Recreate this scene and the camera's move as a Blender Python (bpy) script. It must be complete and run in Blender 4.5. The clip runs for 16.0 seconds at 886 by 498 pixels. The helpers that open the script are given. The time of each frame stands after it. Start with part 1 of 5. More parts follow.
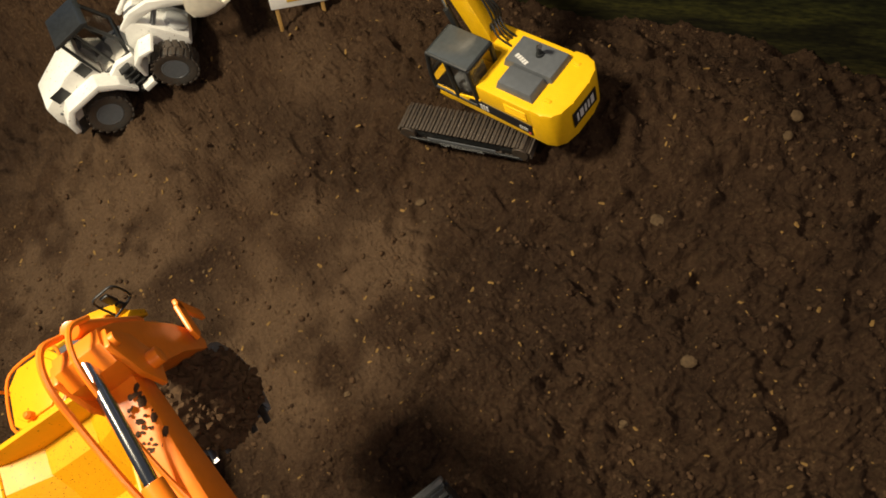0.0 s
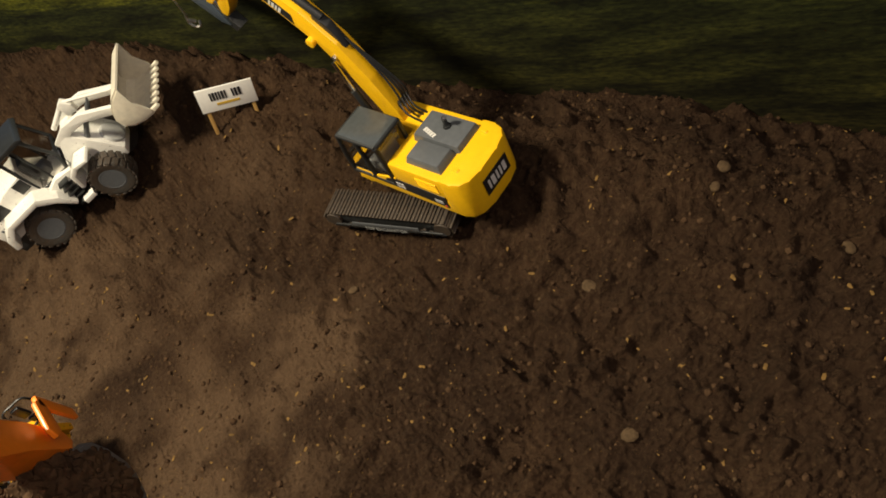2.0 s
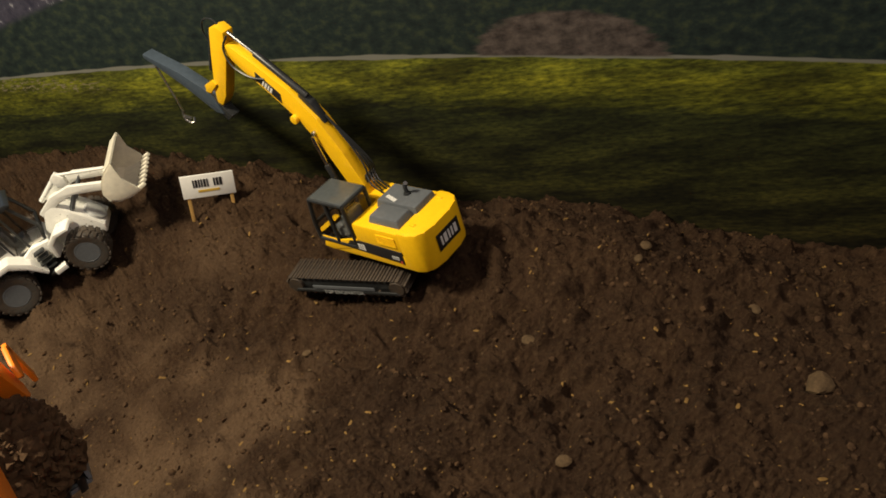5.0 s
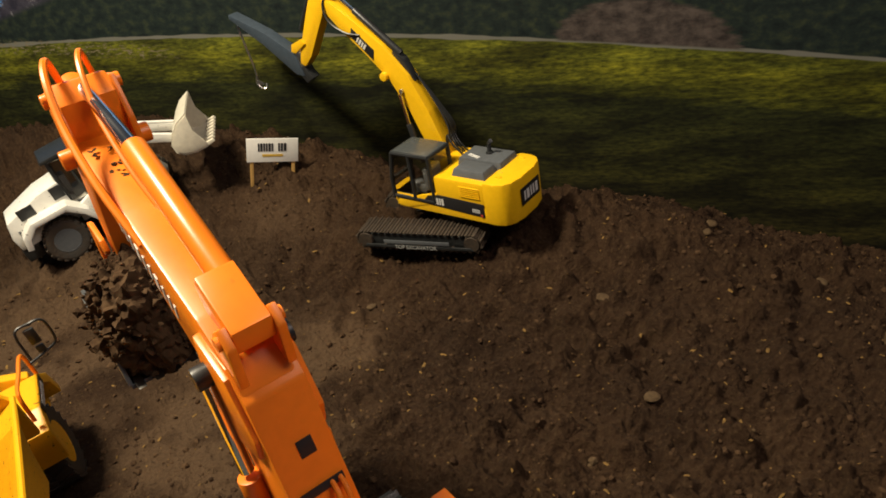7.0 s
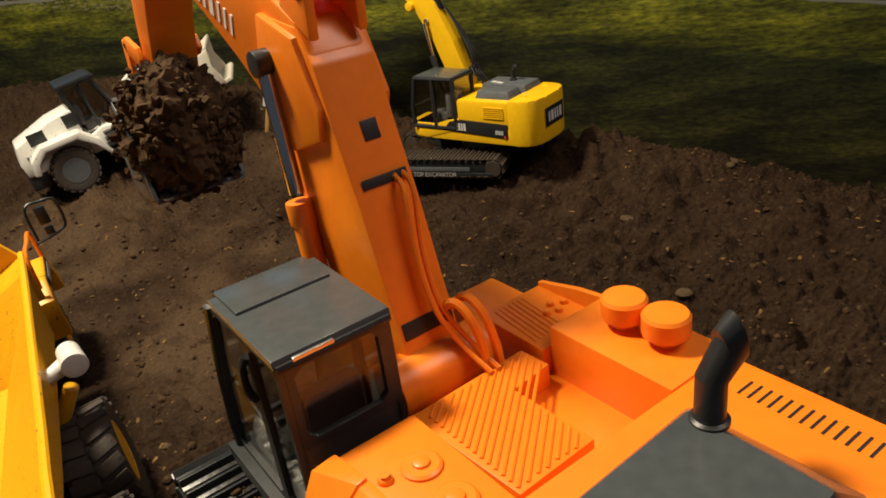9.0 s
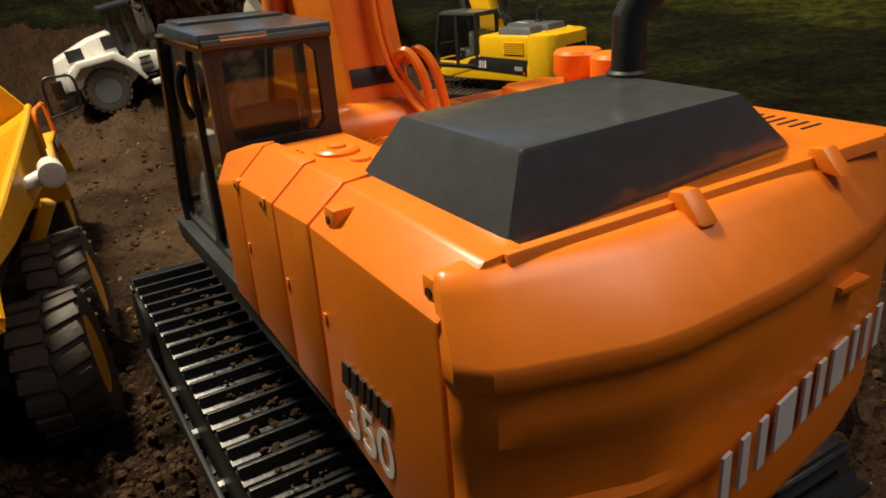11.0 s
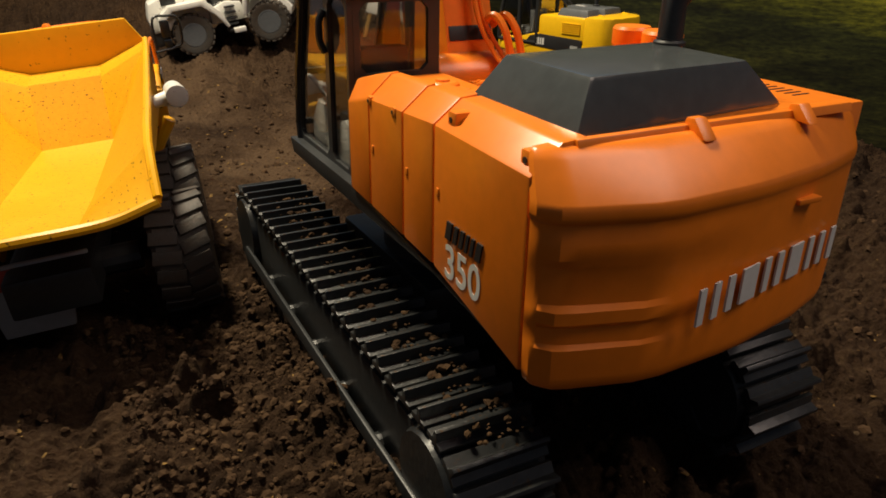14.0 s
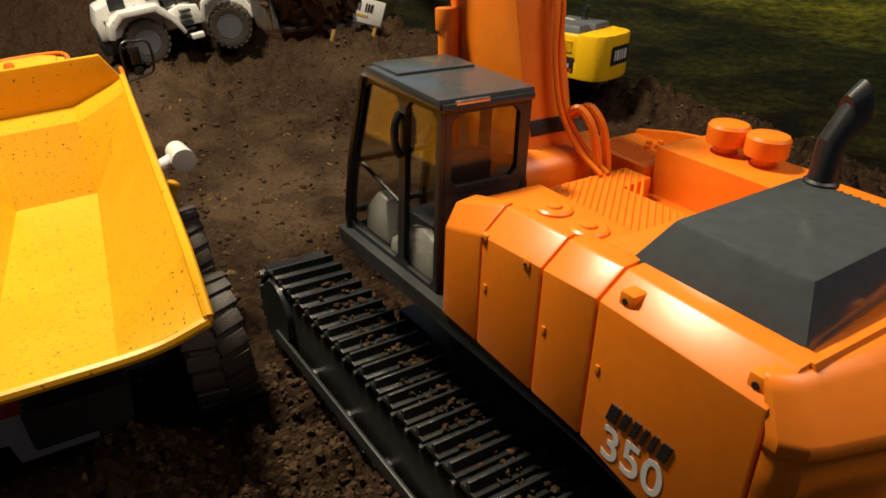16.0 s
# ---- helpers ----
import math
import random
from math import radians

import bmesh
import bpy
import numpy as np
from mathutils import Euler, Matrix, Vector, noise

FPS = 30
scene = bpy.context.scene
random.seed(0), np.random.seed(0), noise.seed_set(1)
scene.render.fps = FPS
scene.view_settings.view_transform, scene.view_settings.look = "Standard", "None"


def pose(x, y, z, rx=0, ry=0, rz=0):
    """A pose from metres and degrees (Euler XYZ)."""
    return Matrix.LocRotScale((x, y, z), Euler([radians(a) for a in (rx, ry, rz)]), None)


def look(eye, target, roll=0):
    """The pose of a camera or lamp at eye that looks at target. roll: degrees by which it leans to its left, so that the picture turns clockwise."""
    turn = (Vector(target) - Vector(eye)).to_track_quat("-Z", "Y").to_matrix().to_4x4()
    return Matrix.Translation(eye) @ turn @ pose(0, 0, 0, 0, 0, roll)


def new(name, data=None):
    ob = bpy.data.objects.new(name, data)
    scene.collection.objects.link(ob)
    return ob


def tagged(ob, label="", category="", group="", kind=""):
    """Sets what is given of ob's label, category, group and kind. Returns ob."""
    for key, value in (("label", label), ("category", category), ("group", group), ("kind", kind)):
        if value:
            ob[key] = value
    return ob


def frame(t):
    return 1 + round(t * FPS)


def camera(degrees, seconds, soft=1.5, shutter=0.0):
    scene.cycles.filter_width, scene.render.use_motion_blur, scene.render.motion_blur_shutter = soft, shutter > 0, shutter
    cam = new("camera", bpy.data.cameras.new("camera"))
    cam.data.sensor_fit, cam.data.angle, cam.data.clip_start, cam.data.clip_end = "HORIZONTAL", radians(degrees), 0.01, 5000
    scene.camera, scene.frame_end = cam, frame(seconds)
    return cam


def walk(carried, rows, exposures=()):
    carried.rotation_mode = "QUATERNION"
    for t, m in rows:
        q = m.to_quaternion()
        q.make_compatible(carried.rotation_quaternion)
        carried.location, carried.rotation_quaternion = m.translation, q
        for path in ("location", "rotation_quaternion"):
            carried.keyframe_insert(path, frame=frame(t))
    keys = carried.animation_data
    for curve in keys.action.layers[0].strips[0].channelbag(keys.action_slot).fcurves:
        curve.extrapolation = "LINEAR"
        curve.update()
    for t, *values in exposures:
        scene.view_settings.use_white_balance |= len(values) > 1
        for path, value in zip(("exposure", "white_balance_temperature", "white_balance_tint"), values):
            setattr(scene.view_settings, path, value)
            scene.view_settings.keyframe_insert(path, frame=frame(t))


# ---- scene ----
U = 0.13  # metres in one building unit


def at_u(x, y, z, rx=0, ry=0, rz=0):
    return pose(x * U, y * U, z * U, rx, ry, rz)


cam = camera(62.7, 16.0, soft=1.7)
PATH = [
    (0, (0.248, 0.035, 0.944), (0.354, 1.046, -0.779), -32.1),
    (0.5, (0.306, 0.044, 0.954), (0.383, 1.086, -0.751), -34.3),
    (1, (0.336, 0.019, 0.921), (0.439, 1.132, -0.737), -34.8),
    (1.5, (0.352, -0.013, 0.887), (0.499, 1.16, -0.726), -34.7),
    (2, (0.339, -0.049, 0.838), (0.573, 1.197, -0.709), -32.6),
    (2.5, (0.35, -0.1, 0.789), (0.669, 1.219, -0.68), -30.9),
    (3, (0.346, -0.134, 0.771), (0.762, 1.236, -0.626), -28.4),
    (3.2, (0.344, -0.142, 0.772), (0.789, 1.241, -0.603), -27.5),
    (5.3, (0.136, -0.224, 0.751), (0.867, 1.226, -0.417), -17.2),
    (5.5, (0.109, -0.219, 0.738), (0.861, 1.231, -0.416), -16.3),
    (6, (0.052, -0.205, 0.726), (0.834, 1.234, -0.421), -15.2),
    (6.5, (0.002, -0.207, 0.695), (0.832, 1.246, -0.401), -13.3),
    (7, (-0.063, -0.204, 0.655), (0.824, 1.259, -0.381), -11.0),
    (7.5, (-0.105, -0.201, 0.61), (0.816, 1.266, -0.389), -10.3),
    (8, (-0.132, -0.21, 0.566), (0.812, 1.267, -0.396), -10.0),
    (8.5, (-0.16, -0.212, 0.508), (0.813, 1.276, -0.407), -9.1),
    (9, (-0.178, -0.227, 0.459), (0.81, 1.274, -0.42), -8.0),
    (9.5, (-0.196, -0.242, 0.397), (0.804, 1.281, -0.428), -7.1),
    (10, (-0.205, -0.259, 0.348), (0.79, 1.287, -0.44), -5.9),
    (10.2, (-0.2, -0.266, 0.334), (0.785, 1.291, -0.443), -5.6),
    (12.3, (-0.161, -0.366, 0.282), (0.664, 1.284, -0.491), -2.6),
    (12.5, (-0.166, -0.379, 0.286), (0.652, 1.271, -0.495), -2.5),
    (13, (-0.191, -0.398, 0.308), (0.628, 1.245, -0.485), -1.1),
    (13.5, (-0.22, -0.394, 0.307), (0.608, 1.239, -0.497), -0.1),
    (14, (-0.257, -0.386, 0.303), (0.592, 1.232, -0.51), 0.8),
    (14.5, (-0.284, -0.372, 0.308), (0.598, 1.225, -0.512), 1.8),
    (15, (-0.302, -0.346, 0.311), (0.617, 1.222, -0.522), 2.4),
    (15.5, (-0.311, -0.309, 0.322), (0.648, 1.228, -0.527), 2.5),
    (16, (-0.310, -0.262, 0.375), (0.693, 1.215, -0.525), 1.8),
]
walk(cam, [(t, look(eye, target, roll)) for t, eye, target, roll in PATH])

# ---- light ----
world = bpy.data.worlds.new("hall")
scene.world = world
world.use_nodes = True
world.node_tree.nodes["Background"].inputs[0].default_value = (0.75, 0.82, 1.0, 1)
world.node_tree.nodes["Background"].inputs[1].default_value = 0.066


def lamp(name, eye, target, power, size, colour):
    data = bpy.data.lights.new(name, "AREA")
    data.shape, data.size, data.energy, data.color = "DISK", size, power, colour
    ob = new(name, data)
    ob.matrix_world = look([v * U for v in eye], [v * U for v in target])
    return ob


lamp("key_fill_light", (-3.5, 6.5, 14.0), (0.0, 3.5, 0), 65.0, 0.30, (1.0, 0.86, 0.63))
# broad fill added for bounced light from behind right; no such lamp is known
lamp("key_fill_light", (6.0, -5.5, 13.0), (0.8, 0.5, 0), 14.0, 1.0, (1.0, 0.80, 0.68))
scene.view_settings.exposure = 0.0


# ---- materials ----
def material(name, base, rough=0.5, metal=0.0, vary=0.12, grain=60.0, bump=0.0, coat=0.0, second=None, spots=0.0, spec=0.5):
    """A surface whose colour drifts at two scales, with fine relief."""
    m = bpy.data.materials.new(name)
    m.use_nodes = True
    t = m.node_tree
    b = t.nodes["Principled BSDF"]
    co = t.nodes.new("ShaderNodeTexCoord")
    n1, n2 = t.nodes.new("ShaderNodeTexNoise"), t.nodes.new("ShaderNodeTexNoise")
    n1.inputs["Scale"].default_value, n1.inputs["Detail"].default_value = grain * 0.25, 3
    n2.inputs["Scale"].default_value, n2.inputs["Detail"].default_value = grain * 3, 5
    add = t.nodes.new("ShaderNodeMath")
    add.operation = "ADD"
    ramp = t.nodes.new("ShaderNodeValToRGB")
    dark = tuple(c * (1 - vary) for c in base) if second is None else second
    ramp.color_ramp.elements[0].color = (*dark, 1)
    ramp.color_ramp.elements[1].color = (*[min(1, c * (1 + vary * 0.5)) for c in base], 1)
    ramp.color_ramp.elements[0].position, ramp.color_ramp.elements[1].position = 0.38, 0.62
    half = t.nodes.new("ShaderNodeMath")
    half.operation, half.inputs[1].default_value = "MULTIPLY", 0.5
    link = t.links.new
    for n in (n1, n2):
        link(co.outputs["Object"], n.inputs["Vector"])
    link(n1.outputs["Fac"], add.inputs[0])
    link(n2.outputs["Fac"], add.inputs[1])
    link(add.outputs[0], half.inputs[0])
    link(half.outputs[0], ramp.inputs[0])
    colour = ramp.outputs[0]
    if spots:
        n3 = t.nodes.new("ShaderNodeTexNoise")
        n3.inputs["Scale"].default_value, n3.inputs["Detail"].default_value = grain * 5, 6
        cut = t.nodes.new("ShaderNodeValToRGB")
        cut.color_ramp.elements[0].position, cut.color_ramp.elements[1].position = 0.66 - 0.1 * spots, 0.72 - 0.1 * spots
        mix = t.nodes.new("ShaderNodeMix")
        mix.data_type = "RGBA"
        mix.inputs[7].default_value = (0.05, 0.028, 0.013, 1)
        link(co.outputs["Object"], n3.inputs["Vector"])
        link(n3.outputs["Fac"], cut.inputs[0])
        link(cut.outputs[0], mix.inputs[0])
        link(colour, mix.inputs[6])
        colour = mix.outputs[2]
    link(colour, b.inputs["Base Color"])
    rr = t.nodes.new("ShaderNodeMapRange")
    rr.inputs["To Min"].default_value, rr.inputs["To Max"].default_value = max(0.03, rough - 0.08), min(1, rough + 0.1)
    link(n1.outputs["Fac"], rr.inputs["Value"])
    link(rr.outputs[0], b.inputs["Roughness"])
    b.inputs["Metallic"].default_value, b.inputs["Coat Weight"].default_value = metal, coat
    b.inputs["Specular IOR Level"].default_value = spec
    if bump:
        bp = t.nodes.new("ShaderNodeBump")
        bp.inputs["Strength"].default_value, bp.inputs["Distance"].default_value = bump, 0.002
        link(n2.outputs["Fac"], bp.inputs["Height"])
        link(bp.outputs[0], b.inputs["Normal"])
    return m


ORANGE = material("orange_paint", (0.84, 0.210, 0.010), 0.32, vary=0.07, grain=40, bump=0.02)
YELLOW = material("yellow_paint", (0.86, 0.50, 0.008), 0.3, vary=0.06, grain=45, bump=0.03)
TRUCK = material("dump_truck_yellow", (0.82, 0.405, 0.007), 0.36, vary=0.05, grain=30, bump=0.04, spots=0.06, spec=0.35)
BED = material("dusty_truck_bed", (0.72, 0.355, 0.007), 0.42, vary=0.07, grain=75, bump=0.05, spots=0.30, spec=0.25)
WHITE = material("white_paint", (0.74, 0.74, 0.69), 0.36, vary=0.08, grain=40, bump=0.03, spots=0.05)
CREAM = material("cream_bucket_paint", (0.72, 0.68, 0.55), 0.4, vary=0.12, grain=40, bump=0.05)
BLACK = material("black_plastic", (0.018, 0.020, 0.021), 0.4, vary=0.3, grain=60, bump=0.08)
CHARCOAL = material("charcoal_cover", (0.060, 0.068, 0.070), 0.2, vary=0.14, grain=45, bump=0.04)
GREY = material("grey_plastic", (0.10, 0.11, 0.12), 0.4, vary=0.15, grain=45, bump=0.05)
PALE = material("pale_grey_plastic", (0.42, 0.43, 0.42), 0.45, vary=0.1, grain=45, bump=0.05)
RUBBER = material("rubber_tyre", (0.034, 0.032, 0.028), 0.62, vary=0.35, grain=70, bump=0.4, second=(0.05, 0.034, 0.022))
STEEL = material("dark_track_steel", (0.030, 0.032, 0.033), 0.33, metal=0.3, vary=0.3, grain=70, bump=0.15, spots=0.35)
STEEL_DUSTY = material("dusty_track_steel", (0.052, 0.038, 0.025), 0.6, metal=0.1, vary=0.4, grain=60, bump=0.3, second=(0.028, 0.022, 0.018), spots=0.6)
CHROME = material("chrome_rod", (0.75, 0.74, 0.70), 0.13, metal=1.0, vary=0.1, grain=60)
SILVER = material("bare_metal", (0.55, 0.54, 0.50), 0.3, metal=1.0, vary=0.2, grain=80, bump=0.1)
WOOD = material("pale_wood", (0.55, 0.33, 0.10), 0.6, vary=0.25, grain=120, bump=0.2)
PAPER = material("white_board", (0.78, 0.78, 0.74), 0.5, vary=0.05, grain=60)
INK = material("black_ink", (0.012, 0.012, 0.013), 0.5, vary=0.1, grain=60)
GOLD = material("ochre_ink", (0.55, 0.36, 0.05), 0.5, vary=0.2, grain=90)
DECAL = material("white_decal", (0.62, 0.62, 0.59), 0.45, vary=0.08, grain=90)
RED = material("red_ink", (0.45, 0.05, 0.03), 0.5, vary=0.2, grain=90)
SOIL_CLUMP = material("clumped_soil", (0.062, 0.036, 0.018), 0.95, vary=0.5, grain=45, bump=0.9, second=(0.028, 0.015, 0.008), spec=0.15)
STONE = material("pale_stone", (0.085, 0.055, 0.028), 0.9, vary=0.35, grain=70, bump=0.5, spec=0.2)
CHIP = material("straw_chip", (0.17, 0.10, 0.03), 0.85, vary=0.4, grain=80, spec=0.2)
SLATE = material("slate_blue_paint", (0.045, 0.062, 0.082), 0.4, vary=0.15, grain=45, bump=0.05)


def glass_material(name, tint, rough=0.04):
    m = bpy.data.materials.new(name)
    m.use_nodes = True
    t = m.node_tree
    b = t.nodes["Principled BSDF"]
    b.inputs["Base Color"].default_value = (*tint, 1)
    b.inputs["Roughness"].default_value = rough
    b.inputs["Transmission Weight"].default_value = 1.0
    b.inputs["IOR"].default_value = 1.38
    return m


GLASS = glass_material("clear_plastic_pane", (0.62, 0.60, 0.56))


# ---- mesh helpers, in building units ----
def rounded(bm, verts, size, segments=2):
    if size:
        edges = {e for v in verts for e in v.link_edges}
        bmesh.ops.bevel(bm, geom=list(edges), offset=size, segments=segments, affect="EDGES", profile=0.6, clamp_overlap=True)


def box(bm, x0, x1, y0, y1, z0, z1, size=0.0, turn=None):
    made = bmesh.ops.create_cube(bm, size=1, matrix=Matrix.LocRotScale(((x0 + x1) / 2, (y0 + y1) / 2, (z0 + z1) / 2), None, (x1 - x0, y1 - y0, z1 - z0)))
    if turn is not None:
        bmesh.ops.transform(bm, matrix=turn, verts=made["verts"])
    rounded(bm, made["verts"], size)
    return bm


def prism(bm, axis, a, b, outline, size=0.0, inset_b=None):
    """A closed outline pushed from a to b along an axis; for x the outline is (y, z), for y (x, z), for z (x, y)."""
    def place(p, v):
        return {"x": (v, p[0], p[1]), "y": (p[0], v, p[1]), "z": (p[0], p[1], v)}[axis]
    lower = [bm.verts.new(place(p, a)) for p in outline]
    upper = [bm.verts.new(place(p, b)) for p in (inset_b or outline)]
    n = len(outline)
    faces = [bm.faces.new(lower[::-1]), bm.faces.new(upper)]
    faces += [bm.faces.new((lower[i], lower[(i + 1) % n], upper[(i + 1) % n], upper[i])) for i in range(n)]
    bmesh.ops.recalc_face_normals(bm, faces=faces)
    rounded(bm, lower + upper, size)
    return bm


def rod(bm, p0, p1, r0, r1=None, n=20, size=0.0):
    p0, p1 = Vector(p0), Vector(p1)
    m = Matrix.Translation((p0 + p1) / 2) @ (p1 - p0).to_track_quat("Z", "Y").to_matrix().to_4x4()
    made = bmesh.ops.create_cone(bm, cap_ends=True, segments=n, radius1=r0, radius2=r0 if r1 is None else r1, depth=(p1 - p0).length, matrix=m)
    if size:
        ring = {e for v in made["verts"] for e in v.link_edges if any(len(f.verts) > 4 for f in e.link_faces)}
        bmesh.ops.bevel(bm, geom=list(ring), offset=size, segments=2, affect="EDGES", profile=0.6)
    return bm


def hose(bm, points, r, n=8, steps=6):
    """A smooth tube through points."""
    p = [Vector(q) for q in points]
    p = [p[0] * 2 - p[1], *p, p[-1] * 2 - p[-2]]
    line = []
    for i in range(1, len(p) - 2):
        for k in range(steps):
            s = k / steps
            line.append(0.5 * (2 * p[i] + (p[i + 1] - p[i - 1]) * s + (2 * p[i - 1] - 5 * p[i] + 4 * p[i + 1] - p[i + 2]) * s * s + (3 * p[i] - p[i - 1] - 3 * p[i + 1] + p[i + 2]) * s ** 3))
    line.append(p[-2])
    rings, normal = [], None
    for i, c in enumerate(line):
        d = (line[min(i + 1, len(line) - 1)] - line[max(i - 1, 0)]).normalized()
        if normal is None:
            normal = d.orthogonal().normalized()
        normal = (normal - d * normal.dot(d)).normalized()
        side = d.cross(normal)
        rings.append([bm.verts.new(c + r * (math.cos(a) * normal + math.sin(a) * side)) for a in np.linspace(0, 2 * math.pi, n, endpoint=False)])
    for a, b in zip(rings, rings[1:]):
        for i in range(n):
            bm.faces.new((a[i], a[(i + 1) % n], b[(i + 1) % n], b[i]))
    bm.faces.new(rings[0][::-1]), bm.faces.new(rings[-1])
    return bm


def lathe(bm, profile, centre, axis, n=32):
    """Turns a profile of (radius, along) about an axis through centre."""
    axis, rings = Vector(axis).normalized(), []
    e1 = axis.orthogonal().normalized()
    e2 = axis.cross(e1)
    for r, h in profile:
        rings.append([bm.verts.new(Vector(centre) + axis * h + r * (math.cos(a) * e1 + math.sin(a) * e2)) for a in np.linspace(0, 2 * math.pi, n, endpoint=False)])
    faces = []
    for a, b in zip(rings, rings[1:]):
        faces += [bm.faces.new((a[i], a[(i + 1) % n], b[(i + 1) % n], b[i])) for i in range(n)]
    faces += [bm.faces.new(rings[0]), bm.faces.new(rings[-1])]
    bmesh.ops.recalc_face_normals(bm, faces=faces)
    return bm


def strip(bm, centre_line, width_axis, half, thick):
    """A bent plate of some thickness along a line of points in one plane."""
    w, p = Vector(width_axis).normalized(), [Vector(q) for q in centre_line]
    rows = []
    for i, c in enumerate(p):
        d = (p[min(i + 1, len(p) - 1)] - p[max(i - 1, 0)]).normalized()
        up = w.cross(d)
        rows.append([bm.verts.new(c + a * half * w + b * thick * up) for a, b in ((-1, 0), (1, 0), (1, 1), (-1, 1))])
    faces = []
    for a, b in zip(rows, rows[1:]):
        faces += [bm.faces.new((a[i], a[(i + 1) % 4], b[(i + 1) % 4], b[i])) for i in range(4)]
    faces += [bm.faces.new(rows[0][::-1]), bm.faces.new(rows[-1])]
    bmesh.ops.recalc_face_normals(bm, faces=faces)
    return bm


def mesh_of(bm, name, mat, angle=22):
    bmesh.ops.scale(bm, vec=(U, U, U), verts=bm.verts)
    data = bpy.data.meshes.new(name)
    bm.to_mesh(data)
    bm.free()
    data.materials.append(mat)
    data.polygons.foreach_set("use_smooth", [True] * len(data.polygons))
    data.set_sharp_from_angle(angle=radians(angle))
    return data


def part(name, bm, mat, parent, label="", m=None, angle=22):
    ob = new(name, mesh_of(bm, name, mat, angle))
    ob.parent = parent
    if m is not None:
        ob.matrix_basis = m
    return tagged(ob, label)


def thing(name, m, label, category, group=""):
    ob = new(name)
    ob.empty_display_size = 0.02
    ob.matrix_basis = m
    return tagged(ob, label, category, group)


def solid(name, bm, mat, label, category, m=None, group="", kind="", angle=22):
    ob = new(name, mesh_of(bm, name, mat, angle))
    if m is not None:
        ob.matrix_basis = m
    return tagged(ob, label, category, group, kind)


def B():
    return bmesh.new()


def lettering(name, text, size, mat, parent, m, squash=1.0, bold=0.0):
    """Raised characters, size in building units, lying in the plane of m (x to the right, y up)."""
    data = bpy.data.curves.new(name, "FONT")
    data.body, data.size, data.extrude, data.offset = text, size * U, 0.005 * size * U, bold * size * U
    data.align_x, data.align_y = "CENTER", "CENTER"
    made = bpy.data.objects.new(name, data)
    scene.collection.objects.link(made)
    bpy.context.view_layer.update()
    mesh = bpy.data.meshes.new_from_object(made.evaluated_get(bpy.context.evaluated_depsgraph_get()))
    bpy.data.objects.remove(made)
    mesh.materials.clear()
    mesh.materials.append(mat)
    ob = new(name, mesh)
    ob.parent, ob.matrix_basis = parent, m @ Matrix.Diagonal((squash, 1, 1, 1))
    return ob


def face_pose(origin, right, up):
    """A flat frame in building units: x along right, y along up."""
    r, u = Vector(right).normalized(), Vector(up)
    n = r.cross(u).normalized()
    u = n.cross(r)
    m = Matrix((r, u, n)).transposed().to_4x4()
    m.translation = Vector(origin) * U
    return m


def bars(name, widths, height, gap, mat, parent, m, label="", slant=0.0):
    """A row of plain upright blocks in the plane of m, centred."""
    x = -(sum(widths) + gap * (len(widths) - 1)) / 2
    for w in widths:
        bm = B()
        prism(bm, "z", -0.004, 0.004, [(x, -height / 2), (x + w, -height / 2), (x + w + slant * height, height / 2), (x + slant * height, height / 2)])
        part(name, bm, mat, parent, label, m)
        x += w + gap


# ---- ground ----
BACK0, ALONG, FACING = (1.2, 12.5), (0.577, -0.817), (-0.817, -0.577)


def lattice(seed, nx, ny, x, y, scale):
    g = np.random.default_rng(seed).random((nx, ny))
    fx, fy = x * scale, y * scale
    ix, iy = np.floor(fx).astype(int), np.floor(fy).astype(int)
    u, v = fx - ix, fy - iy
    u, v = u * u * (3 - 2 * u), v * v * (3 - 2 * v)
    a, b = g[ix % nx, iy % ny], g[(ix + 1) % nx, iy % ny]
    c, d = g[ix % nx, (iy + 1) % ny], g[(ix + 1) % nx, (iy + 1) % ny]
    return (a * (1 - u) + b * u) * (1 - v) + (c * (1 - u) + d * u) * v - 0.5


def step(x, a, b):
    t = np.clip((x - a) / (b - a), 0, 1)
    return t * t * (3 - 2 * t)


def mound(x, y, cx, cy, r, h):
    return h * np.exp(-((x - cx) ** 2 + (y - cy) ** 2) / r ** 2)


def land(x, y):
    """The smooth lie of the soil: a flat working floor and a bank along the backdrop."""
    s = (x - BACK0[0]) * FACING[0] + (y - BACK0[1]) * FACING[1]
    q = (x - BACK0[0]) * ALONG[0] + (y - BACK0[1]) * ALONG[1]
    crest = 1.05 + 0.28 * (1 - step(q, 1.5, 4.0)) - 0.50 * step(q, 2.0, 7.5) - 0.95 * step(q, 8.5, 13.2)
    edge = 0.3 + 1.25 * step(q, 4.2, 8.0)
    base = -0.1 + mound(x, y, -0.9, -0.2, 0.9, 0.2) - mound(x, y, -3.2, 2.5, 1.7, 0.3) - mound(x, y, -0.3, 5.6, 1.2, 0.12)
    base = base - mound(x, y, 2.2, -1.0, 1.2, 0.25) + mound(x, y, 0.0, 9.0, 1.2, 0.48) + mound(x, y, 3.9, 5.2, 0.9, 0.10)
    up = step((3.4 - s) / (3.4 - edge), 0.0, 1.0)
    return base + (crest - base) * up - 0.45 * np.clip(edge - s, 0, 3)


